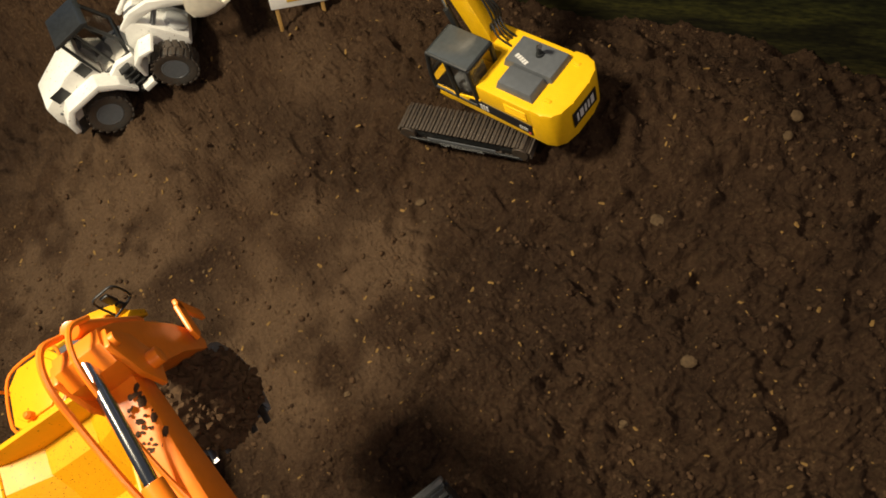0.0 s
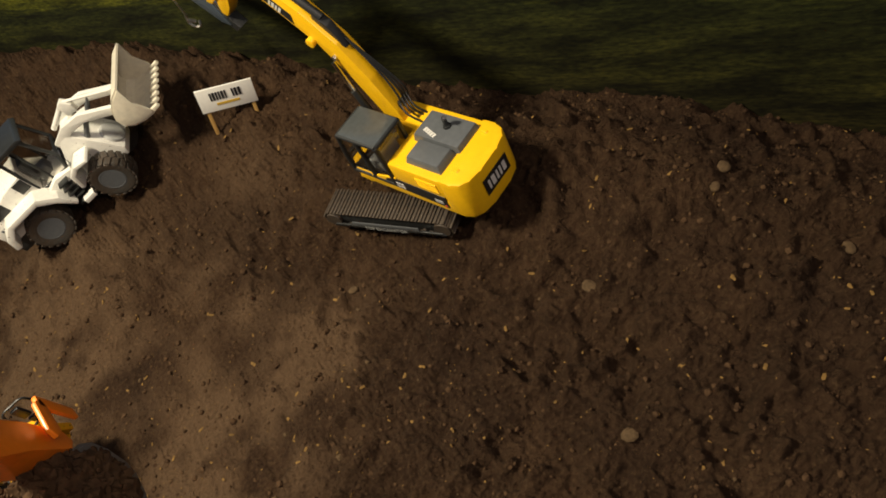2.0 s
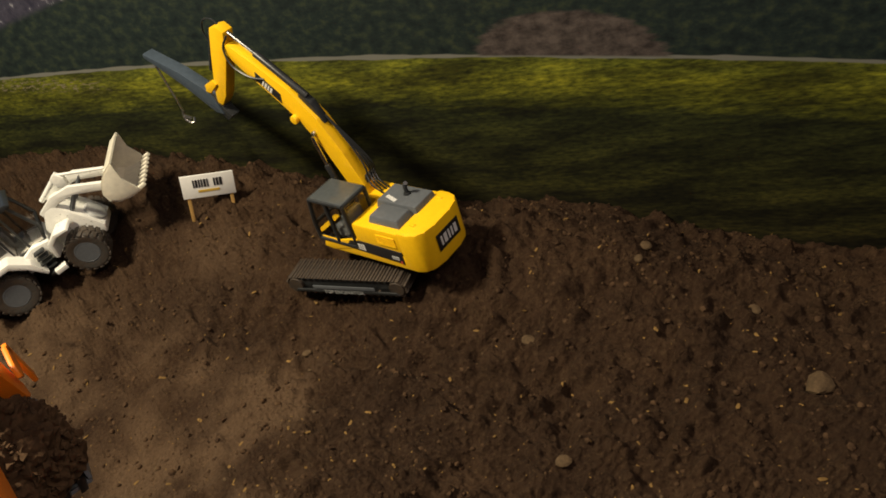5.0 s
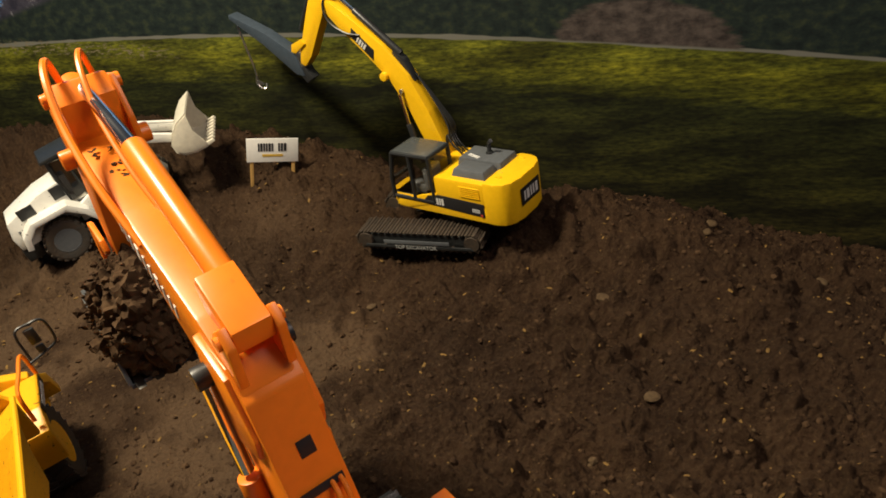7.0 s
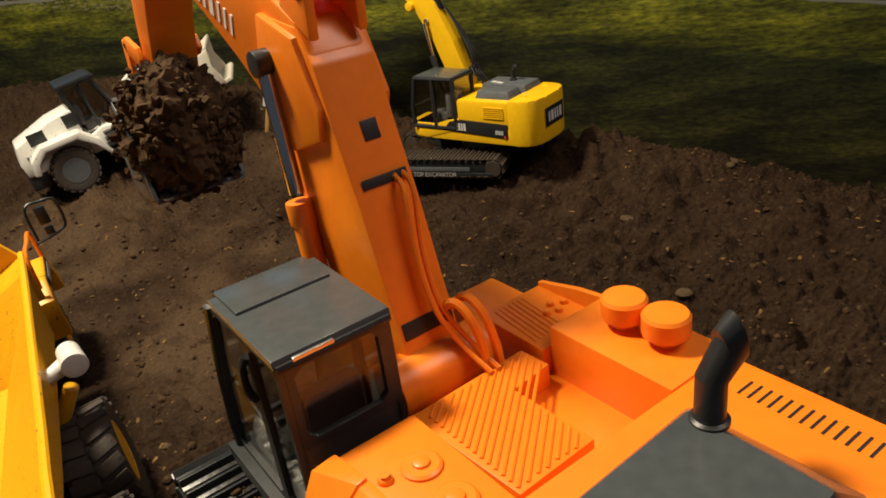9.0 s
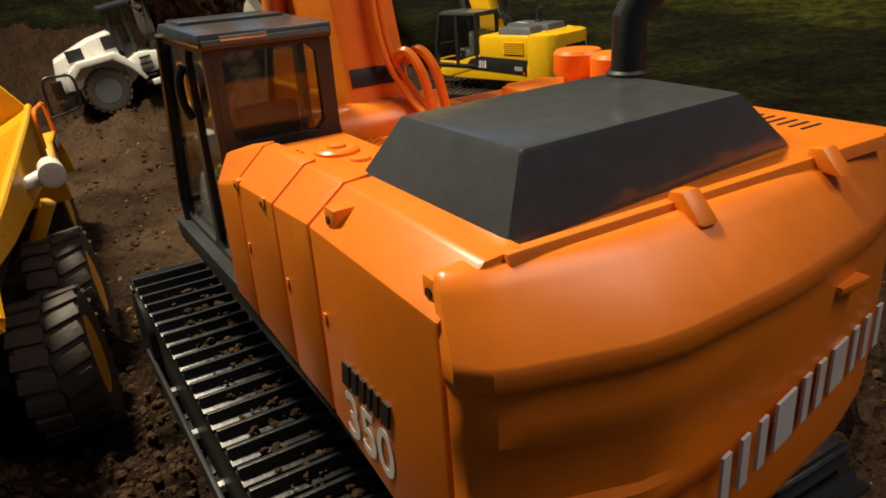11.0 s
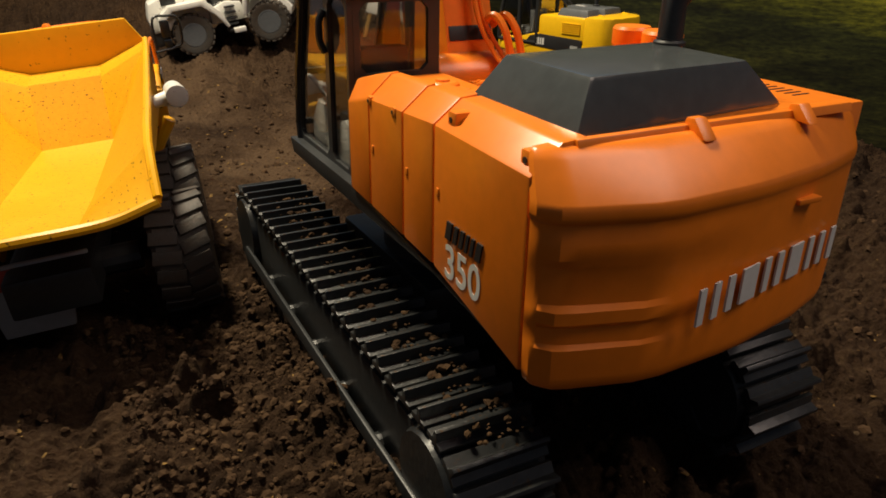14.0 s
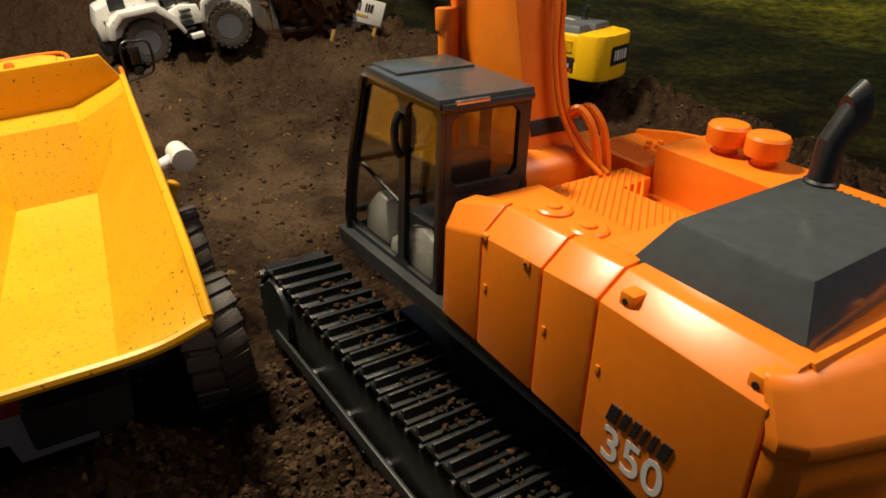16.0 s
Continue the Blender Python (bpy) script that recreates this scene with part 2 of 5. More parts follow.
def soil_height(x, y):
    z = land(x, y)
    packed = np.clip(mound(x, y, -0.6, 4.6, 2.3, 1.0) + mound(x, y, -1.0, 7.5, 2.0, 0.9) + mound(x, y, 1.2, 5.2, 1.1, 0.7), 0, 1)
    rough = 1 - 0.72 * packed
    z = z + 0.10 * lattice(1, 64, 64, x, y, 1.3)
    z = z + rough * 0.15 * lattice(2, 128, 128, x + 9, y, 3.1)
    lumps = lattice(3, 256, 256, x, y + 5, 7.3)
    z = z + rough * 0.23 * np.maximum(lumps, -0.12) * (0.5 + step(lattice(6, 64, 64, x, y, 1.9), -0.25, 0.25))
    z = z + rough * 0.12 * np.abs(lattice(4, 256, 256, x, y, 15.1))
    z = z + (0.25 + 0.75 * rough) * 0.042 * lattice(5, 512, 512, x, y, 31.0)
    # wheel ruts
    for x0, y0, x1, y1, w, d in ((4.37, 2.61, 3.0, 1.35, 0.09, 0.07), (5.35, 2.1, 3.7, 0.8, 0.10, 0.075), (4.7, 2.9, 5.8, 2.85, 0.10, 0.05), (5.6, 1.4, 4.9, 0.4, 0.10, 0.05)):
        dx, dy = x1 - x0, y1 - y0
        t = np.clip(((x - x0) * dx + (y - y0) * dy) / (dx * dx + dy * dy), 0, 1)
        off = np.hypot(x - x0 - t * dx, y - y0 - t * dy) + 0.12 * lattice(8, 64, 64, x, y, 2.3)
        z = z - d * np.exp(-(off / w) ** 2)
    return z


def ground_at(x, y):
    return float(land(np.array([x]), np.array([y]))[0])


def soil_material():
    m = bpy.data.materials.new("dark_brown_soil")
    m.use_nodes = True
    t = m.node_tree
    b, link = t.nodes["Principled BSDF"], t.links.new
    co = t.nodes.new("ShaderNodeTexCoord")
    noises = []
    for scale, detail in ((3.2, 4), (28, 6), (170, 8), (420, 4)):
        n = t.nodes.new("ShaderNodeTexNoise")
        n.inputs["Scale"].default_value, n.inputs["Detail"].default_value = scale, detail
        n.inputs["Roughness"].default_value = 0.65
        link(co.outputs["Object"], n.inputs["Vector"])
        noises.append(n)

    def ramp(source, stops):
        r = t.nodes.new("ShaderNodeValToRGB")
        r.color_ramp.elements[0].position, r.color_ramp.elements[0].color = stops[0][0], (*stops[0][1], 1)
        r.color_ramp.elements[1].position, r.color_ramp.elements[1].color = stops[-1][0], (*stops[-1][1], 1)
        for p, c in stops[1:-1]:
            r.color_ramp.elements.new(p).color = (*c, 1)
        link(source, r.inputs[0])
        return r.outputs[0]

    def mix(a, c, fac, mode="MIX"):
        n = t.nodes.new("ShaderNodeMix")
        n.data_type, n.blend_type = "RGBA", mode
        link(a, n.inputs[6]), link(c, n.inputs[7])
        if isinstance(fac, float):
            n.inputs[0].default_value = fac
        else:
            link(fac, n.inputs[0])
        return n.outputs[2]

    fine = ramp(noises[1].outputs["Fac"], [(0.3, (0.0198, 0.0112, 0.0065)), (0.5, (0.0419, 0.0246, 0.0139)), (0.72, (0.0661, 0.0402, 0.0230))])
    grit = ramp(noises[2].outputs["Fac"], [(0.35, (0.0176, 0.0080, 0.0040)), (0.55, (0.0397, 0.0233, 0.0130)), (0.68, (0.0882, 0.0581, 0.0310))])
    broad = ramp(noises[0].outputs["Fac"], [(0.35, (0.75, 0.72, 0.7)), (0.65, (1.2, 1.15, 1.05))])
    colour = mix(mix(fine, grit, 0.5), broad, 1.0, "MULTIPLY")
    # trodden, drier soil
    geo = t.nodes.new("ShaderNodeAttribute")
    geo.attribute_name = "packed"
    dry = ramp(noises[2].outputs["Fac"], [(0.3, (0.0766, 0.0471, 0.0260)), (0.7, (0.1149, 0.0721, 0.0408))])
    colour = mix(colour, dry, geo.outputs["Fac"])
    bits = ramp(noises[3].outputs["Fac"], [(0.70, (0, 0, 0)), (0.74, (1, 1, 1))])
    pale = t.nodes.new("ShaderNodeRGB")
    pale.outputs[0].default_value = (0.33, 0.20, 0.06, 1)
    colour = mix(colour, pale.outputs[0], bits)
    link(colour, b.inputs["Base Color"])
    b.inputs["Roughness"].default_value, b.inputs["Specular IOR Level"].default_value = 0.95, 0.12
    height = t.nodes.new("ShaderNodeMath")
    height.operation = "ADD"
    link(noises[2].outputs["Fac"], height.inputs[0]), link(noises[1].outputs["Fac"], height.inputs[1])
    bp = t.nodes.new("ShaderNodeBump")
    bp.inputs["Strength"].default_value, bp.inputs["Distance"].default_value = 1.0, 0.008
    link(height.outputs[0], bp.inputs["Height"]), link(bp.outputs[0], b.inputs["Normal"])
    return m


SOIL = soil_material()


def soil_sheet():
    n = 900
    fine = np.linspace(-1, 1, n)
    fine = 0.38 * fine + 0.62 * fine ** 3
    xs, ys = 0.8 + fine * np.where(fine < 0, 9.8, 12.2), 0.9 + fine * np.where(fine < 0, 7.9, 16.1)
    gx, gy = np.meshgrid(xs, ys, indexing="ij")
    z = soil_height(gx, gy)
    verts = np.stack([gx, gy, z], -1).reshape(-1, 3) * U
    i = np.arange(n * n).reshape(n, n)
    faces = np.stack([i[:-1, :-1], i[1:, :-1], i[1:, 1:], i[:-1, 1:]], -1).reshape(-1, 4)
    data = bpy.data.meshes.new("ground")
    data.vertices.add(len(verts)), data.loops.add(faces.size), data.polygons.add(len(faces))
    data.vertices.foreach_set("co", verts.ravel())
    data.loops.foreach_set("vertex_index", faces.ravel())
    data.polygons.foreach_set("loop_start", np.arange(0, faces.size, 4))
    data.polygons.foreach_set("use_smooth", [True] * len(faces))
    data.update(calc_edges=True)
    worn = mound(gx, gy, 0.05, 4.7, 0.8, 1.1) + mound(gx, gy, 0.28, 5.56, 0.45, 0.8) + mound(gx, gy, -1.3, 7.9, 1.8, 1.0) + mound(gx, gy, 1.72, 5.13, 0.55, 1.2) + mound(gx, gy, 1.2, 6.6, 0.6, 0.6) + mound(gx, gy, 2.5, 7.6, 0.7, 0.4)
    worn = worn * 1.25 + mound(gx, gy, 0.9, 4.1, 0.55, 0.7) + mound(gx, gy, 2.05, 5.0, 0.45, 0.8)
    worn = worn * (0.6 + 1.6 * lattice(11, 64, 64, gx, gy, 2.1) + 0.9 * lattice(12, 128, 128, gx, gy, 5.0))
    layer = data.attributes.new("packed", "FLOAT", "POINT")
    layer.data.foreach_set("value", np.clip(worn, 0, 0.85).ravel().astype(np.float32))
    data.materials.append(SOIL)
    return tagged(new("ground", data), "dark brown garden soil, lumpy with trodden patches", "soil", kind="structure")


soil_sheet()


# ---- printed backdrop ----
def print_material():
    m = bpy.data.materials.new("printed_landscape")
    m.use_nodes = True
    t = m.node_tree
    b, link = t.nodes["Principled BSDF"], t.links.new
    co, sep = t.nodes.new("ShaderNodeTexCoord"), t.nodes.new("ShaderNodeSeparateXYZ")
    link(co.outputs["Object"], sep.inputs[0])

    def calc(op, a, c):
        n = t.nodes.new("ShaderNodeMath")
        n.operation = op
        for k, v in enumerate((a, c)):
            if isinstance(v, (int, float)):
                n.inputs[k].default_value = v
            else:
                link(v, n.inputs[k])
        return n.outputs[0]

    def cloud(sx, sy, detail=6, shift=0.0):
        mp, n = t.nodes.new("ShaderNodeMapping"), t.nodes.new("ShaderNodeTexNoise")
        mp.inputs["Scale"].default_value, mp.inputs["Location"].default_value = (sx, sy, 1), (shift, shift, 0)
        n.inputs["Scale"].default_value, n.inputs["Detail"].default_value, n.inputs["Roughness"].default_value = 1.0, detail, 0.62
        link(co.outputs["Object"], mp.inputs["Vector"]), link(mp.outputs[0], n.inputs["Vector"])
        return n.outputs["Fac"]

    def ramp(source, stops):
        r = t.nodes.new("ShaderNodeValToRGB")
        r.color_ramp.elements[0].position, r.color_ramp.elements[0].color = stops[0][0], (*stops[0][1], 1)
        r.color_ramp.elements[1].position, r.color_ramp.elements[1].color = stops[-1][0], (*stops[-1][1], 1)
        for p, c in stops[1:-1]:
            r.color_ramp.elements.new(p).color = (*c, 1)
        link(source, r.inputs[0])
        return r.outputs[0]

    def mix(a, c, fac):
        n = t.nodes.new("ShaderNodeMix")
        n.data_type = "RGBA"
        for k, v in ((6, a), (7, c)):
            if isinstance(v, tuple):
                n.inputs[k].default_value = (*v, 1)
            else:
                link(v, n.inputs[k])
        link(fac, n.inputs[0])
        return n.outputs[2]

    def above(value, edge, soft):
        n = t.nodes.new("ShaderNodeMapRange")
        n.interpolation_type = "SMOOTHSTEP"
        link(value, n.inputs["Value"])
        for key, v in (("From Min", edge - soft), ("From Max", edge + soft)):
            if isinstance(v, (int, float)):
                n.inputs[key].default_value = v
            else:
                link(v, n.inputs[key])
        return n.outputs[0]

    x, y = calc("DIVIDE", sep.outputs[0], U), calc("DIVIDE", sep.outputs[1], U)
    y = calc("ADD", y, calc("ADD", calc("MULTIPLY", x, 0.022), calc("MULTIPLY", calc("MULTIPLY", x, x), 0.0052)))
    wob = calc("MULTIPLY", calc("SUBTRACT", cloud(14, 90, 4), 0.5), 0.7)
    yw = calc("ADD", y, wob)
    grass = ramp(calc("DIVIDE", yw, 3.0), [(0.0, (0.030, 0.026, 0.008)), (0.30, (0.035, 0.036, 0.008)), (0.64, (0.026, 0.032, 0.008)), (0.70, (0.085, 0.092, 0.010)), (0.79, (0.170, 0.175, 0.014)), (0.88, (0.135, 0.150, 0.016))])
    tufts = ramp(cloud(60, 190, 8), [(0.33, (0.30, 0.32, 0.32)), (0.5, (0.85, 0.85, 0.85)), (0.68, (1.5, 1.45, 1.3))])
    n = t.nodes.new("ShaderNodeMix")
    n.data_type, n.blend_type = "RGBA", "MULTIPLY"
    n.inputs[0].default_value = 1.0
    link(grass, n.inputs[6]), link(tufts, n.inputs[7])
    blotch = ramp(cloud(6, 26, 4, 7), [(0.38, (0.22, 0.22, 0.26)), (0.52, (0.62, 0.62, 0.62)), (0.66, (1.15, 1.1, 0.95))])
    n2 = t.nodes.new("ShaderNodeMix")
    n2.data_type, n2.blend_type = "RGBA", "MULTIPLY"
    n2.inputs[0].default_value = 1.0
    link(n.outputs[2], n2.inputs[6]), link(blotch, n2.inputs[7])
    colour = n2.outputs[2]
    hills = ramp(cloud(45, 60, 8, 3), [(0.3, (0.004, 0.008, 0.009)), (0.5, (0.011, 0.019, 0.017)), (0.7, (0.030, 0.040, 0.022))])
    top = above(y, 2.70, 0.02)
    colour = mix(colour, hills, top)
    # pale road at the foot of the hills
    line = calc("SUBTRACT", calc("ABSOLUTE", calc("SUBTRACT", y, 2.70), 0), calc("MULTIPLY", calc("SUBTRACT", cloud(9, 1, 2), 0.35), 0.09))
    colour = mix((0.14, 0.14, 0.12), colour, above(line, 0.012, 0.012))
    # scattered pale houses and field walls on the plain
    strip_y = calc("ABSOLUTE", calc("SUBTRACT", calc("ADD", y, calc("MULTIPLY", x, 0.07)), 2.60), 0)
    flecks = calc("MULTIPLY", above(cloud(70, 190, 5, 4), 0.56, 0.04), calc("SUBTRACT", 1.0, above(strip_y, 0.10, 0.06)))
    colour = mix(colour, (0.16, 0.135, 0.085), calc("MULTIPLY", flecks, calc("SUBTRACT", 1.0, above(x, 2.3, 0.5))))
    # bare mound
    far = calc("POWER", calc("DIVIDE", calc("SUBTRACT", x, 9.7), 1.2), 2)
    high = calc("POWER", calc("DIVIDE", calc("SUBTRACT", y, 2.70), 0.6), 2)
    hump = calc("ADD", calc("ADD", far, high), calc("MULTIPLY", wob, 0.9))
    bare = ramp(cloud(40, 60, 6, 9), [(0.35, (0.024, 0.019, 0.018)), (0.65, (0.085, 0.068, 0.060))])
    colour = mix(mix(bare, colour, above(hump, 0.9, 0.12)), colour, calc("SUBTRACT", 1.0, top))
    # snowy mountain and sky
    ridge = calc("ADD", calc("ADD", 3.75, calc("MULTIPLY", x, 0.45)), calc("MULTIPLY", calc("SUBTRACT", cloud(16, 16, 7, 5), 0.5), 1.4))
    rock = ramp(cloud(50, 40, 7, 2), [(0.35, (0.018, 0.018, 0.032)), (0.6, (0.045, 0.043, 0.062)), (0.74, (0.38, 0.38, 0.42))])
    colour = mix(colour, rock, above(calc("SUBTRACT", y, calc("ADD", 3.30, calc("MULTIPLY", x, 0.2))), 0.0, 0.06))
    colour = mix(colour, (0.08, 0.20, 0.46), above(calc("SUBTRACT", y, ridge), 0.0, 0.05))
    link(colour, b.inputs["Base Color"])
    b.inputs["Roughness"].default_value, b.inputs["Specular IOR Level"].default_value = 0.75, 0.2
    return m


bm = B()
box(bm, -6, 18, -1.5, 7.5, -0.05, 0, 0)
wall = solid("backdrop", bm, print_material(), "printed landscape banner of grass, hills and a road", "backdrop", kind="structure")
wall.matrix_basis = face_pose((BACK0[0], BACK0[1], 0.0), (ALONG[0], ALONG[1], 0), (0, 0, 1))


# ---- loose bits on the soil ----
def scatter(name, count, mat, label, sizes, flat, seed, area, sink=0.3, stretch=1.0, height=soil_height):
    rng = np.random.default_rng(seed)
    t = (1 + 5 ** 0.5) / 2
    base = np.array([(-1, t, 0), (1, t, 0), (-1, -t, 0), (1, -t, 0), (0, -1, t), (0, 1, t), (0, -1, -t), (0, 1, -t), (t, 0, -1), (t, 0, 1), (-t, 0, -1), (-t, 0, 1)]) / 1.9
    tri = np.array([int(c, 16) for c in "0b505101707a0ab1595b4ba2a7671839434232636838949524b62a867981"]).reshape(-1, 3)
    x = rng.uniform(area[0], area[1], count)
    y = rng.uniform(area[2], area[3], count)
    r = sizes[0] * (sizes[1] / sizes[0]) ** (rng.random(count) ** 2.2)
    z = height(x, y)
    verts = base[None] * (1 + 0.5 * (rng.random((count, 12, 1)) - 0.5)) * r[:, None, None]
    verts = verts * np.array([stretch, 1.0, flat])
    a = rng.uniform(0, 6.283, count)
    tilt = rng.normal(0, 0.35, count)
    c, s = np.cos(tilt)[:, None], np.sin(tilt)[:, None]
    vx, vz = verts[..., 0] * c - verts[..., 2] * s, verts[..., 0] * s + verts[..., 2] * c
    c, s = np.cos(a)[:, None], np.sin(a)[:, None]
    wx, wy = vx * c - verts[..., 1] * s, vx * s + verts[..., 1] * c
    out = np.stack([wx + x[:, None], wy + y[:, None], vz + (z + r * flat * (1 - sink) * 0.6)[:, None]], -1).reshape(-1, 3) * U
    faces = (tri[None] + 12 * np.arange(count)[:, None, None]).reshape(-1, 3)
    data = bpy.data.meshes.new(name)
    data.from_pydata(out.tolist(), [], faces.tolist())
    data.materials.append(mat)
    return tagged(new(name, data), label, "soil", kind="stuff")


scatter("soil_crumbs", 9000, SOIL_CLUMP, "loose brown soil crumbs lying on the ground", (0.006, 0.042), 0.7, 21, (-4, 8, -2.5, 9.5))
scatter("pebbles", 160, STONE, "small pale pebbles strewn over the soil", (0.012, 0.05), 0.7, 22, (-3, 8, -2, 9))
scatter("straw_chips", 1800, CHIP, "pale straw and wood chips in the soil", (0.006, 0.022), 0.3, 23, (-4, 8, -2.5, 9.5), 0.1, 2.2)
scatter("soil_crumbs", 5200, SOIL_CLUMP, "loose brown soil crumbs lying on the ground", (0.005, 0.034), 0.75, 25, (-2.0, -0.5, -1.4, 2.2))
for k, (x, y, r) in enumerate(((4.33, 3.17, 0.075), (3.55, 1.84, 0.07), (5.76, 0.68, 0.12), (6.3, 1.74, 0.06), (6.18, 3.1, 0.07), (2.5, 5.3, 0.05), (5.9, 2.95, 0.05))):
    bm = B()
    made = bmesh.ops.create_icosphere(bm, subdivisions=2, radius=r)
    for v in made["verts"]:
        v.co = Vector((v.co.x, v.co.y * 1.25, v.co.z * 0.6)) * (1 + 0.35 * noise.noise(v.co * 9 + Vector((k, 0, 0))))
    z = float(soil_height(np.array([x]), np.array([y]))[0])
    solid("stone", bm, STONE, "pale brown stone half sunk in the soil", "stone", at_u(x, y, z + r * 0.2, 0, 0, 50 * k), "stones in the soil")


# ---- crawler tracks, shared by both excavators ----
def track_unit(parent, x0, x1, y0, y1, z0, z1, count, steel, frame_mat, name="track", shoe_gap=0.18, m=None):
    """A belt of single shoes round a side frame with rollers; x0..x1 is its width."""
    r = (z1 - z0) / 2
    straight, turn = (y1 - y0) - 2 * r, math.pi * r
    pitch = (2 * straight + 2 * turn) / count
    bm = B()
    inner = r * 0.74
    prism(bm, "x", x0 + 0.03, x1 - 0.03, [(y0 + r, (z0 + z1) / 2 - inner), (y1 - r, (z0 + z1) / 2 - inner), (y1 - r * 0.35, (z0 + z1) / 2), (y1 - r, (z0 + z1) / 2 + inner * 0.85), (y0 + r, (z0 + z1) / 2 + inner * 0.85), (y0 + r * 0.35, (z0 + z1) / 2)], 0.02)
    body = part(name, bm, frame_mat, parent, "black crawler track with worn steel shoes", m)
    for yc, nm in ((y0 + r, "sprocket"), (y1 - r, "idler")):
        bm = B()
        lathe(bm, [(r * 0.35, -0.01), (r * 0.8, -0.01), (r * 0.86, 0.03), (r * 0.86, x1 - x0 - 0.03), (r * 0.8, x1 - x0 + 0.01), (r * 0.35, x1 - x0 + 0.01)], (x0, yc, (z0 + z1) / 2), (1, 0, 0), 20)
        part(nm, bm, steel, body)
    bm = B()
    for k, sx in enumerate((x0 - 0.012, x1 + 0.012)):
        prism(bm, "x", sx - 0.012, sx + 0.012, [(y0 + r * 0.8, z0 + r * 0.30), (y1 - r * 0.8, z0 + r * 0.30), (y1 - r * 1.1, z0 + r * 0.62), (y0 + r * 1.1, z0 + r * 0.62)], 0.006)
    part("guard_rail", bm, frame_mat, body)
    n = 7
    for k in range(n):
        yc = y0 + 1.25 * r + (y1 - y0 - 2.5 * r) * k / (n - 1)
        bm = B()
        rod(bm, (x0 - 0.02, yc, z0 + r * 0.34), (x1 + 0.02, yc, z0 + r * 0.34), r * 0.2, None, 12, 0.006)
        part("roller", bm, steel, body)
    bm, w = B(), pitch * (1 - shoe_gap)
    t = 0.022 * (z1 - z0) / 0.55
    prism(bm, "x", x0, x1, [(-w / 2, -t), (w / 2, -t), (w / 2, 0), (w * 0.12, t * 0.35), (w * 0.05, t * 2.2), (-w * 0.12, t * 2.2), (-w * 0.2, t * 0.3), (-w / 2, 0)], 0.003)
    shared = mesh_of(bm, "shoe", steel)
    for k in range(count):
        s = (k + 0.5) * pitch
        zc = (z0 + z1) / 2
        if s < straight:
            p, a = (0, y0 + r + s, z1), 0.0
        elif s < straight + turn:
            u = (s - straight) / r
            p, a = (0, y1 - r + r * math.sin(u), zc + r * math.cos(u)), -u
        elif s < 2 * straight + turn:
            p, a = (0, y1 - r - (s - straight - turn), z0), math.pi
        else:
            u = (s - 2 * straight - turn) / r
            p, a = (0, y0 + r - r * math.sin(u), zc - r * math.cos(u)), math.pi - u
        shoe = new("shoe", shared)
        shoe.parent, shoe.matrix_basis = body, at_u(*p, math.degrees(a), 0, 0)
    return body


# ---- large orange excavator ----
EX = thing("crawler_excavator", pose(0, 0, 0), "orange model crawler excavator with soil in its bucket, standing on soil", "excavator")
for x0, x1 in ((-0.975, -0.55), (0.52, 0.945)):
    track_unit(EX, x0, x1, -1.22, 2.3, 0.0, 0.57, 56, STEEL, BLACK)
bm = B()
prism(bm, "z", 0.2, 0.62, [(-0.5, 0.0), (0.6, 0.0), (0.62, 1.2), (-0.52, 1.2)], 0.04)
rod(bm, (0.05, 0.55, 0.6), (0.05, 0.55, 1.0), 0.52, None, 36)
part("undercarriage", bm, BLACK, EX, "black undercarriage with slewing ring")
# deck under the house, dark skirt
bm = B()
prism(bm, "x", -0.745, 0.86, [(-1.2, 0.93), (-0.55, 1.0), (1.45, 1.0), (1.5, 1.09), (0.3, 1.1), (-1.2, 0.96)], 0.01)
part("deck", bm, BLACK, EX, "black lower deck")


# left side panels: three doors and the engine door, divided by narrow gaps
spans = ((0.365, 0.105, 1.105, 1.095), (0.095, -0.268, 1.095, 1.075), (-0.278, -0.555, 1.075, 1.06), (-0.565, -1.215, 1.06, 0.93))
for n, (ya, yb, la, lb) in enumerate(spans):
    bm = B()
    round_front = n == 0
    inner = -0.60 if n < 2 else -0.55
    lift = (0.0, 0.025, 0.045, 0.06, 0.045)
    ring_a = [(-0.762, la), (-0.762, 1.545 if round_front else 1.585 + lift[n]), (-0.71 if round_front else -0.645, 1.65 if round_front else 1.70 + lift[n] * 0.6), (inner, 1.665 if round_front else 1.705 + lift[n] * 0.6), (inner, la)]
    ring_b = [(-0.762, lb), (-0.762, 1.585 + lift[n + 1]), (-0.645, 1.70 + lift[n + 1] * 0.6), (inner, 1.71 + lift[n + 1] * 0.6), (inner, lb)]
    prism(bm, "y", ya, yb, ring_a, 0.012, inset_b=ring_b)
    panel = part("side_panel", bm, ORANGE, EX)
    if n:
        bm = B()
        box(bm, -0.766, -0.75, ya - 0.05, ya - 0.03, 1.37, 1.405, 0.003)
        part("latch", bm, ORANGE, panel)
for y, z, s in ((0.08, 1.605, 0.024), (-0.19, 1.61, 0.026), (-0.66, 1.68, 0.036), (-1.155, 1.665, 0.038)):
    bm = B()
    s *= 0.9
    face = -0.768 if z < 1.65 else -0.738
    box(bm, face, -0.66, y - s, y + s, z - s, z + s, 0.012)
    lug = part("lifting_lug", bm, ORANGE, EX)
    bm = B()
    rod(bm, (face - 0.003, y + s * 0.1, z), (face + 0.006, y + s * 0.1, z), s * 0.36, None, 12)
    part("hole", bm, INK, lug)
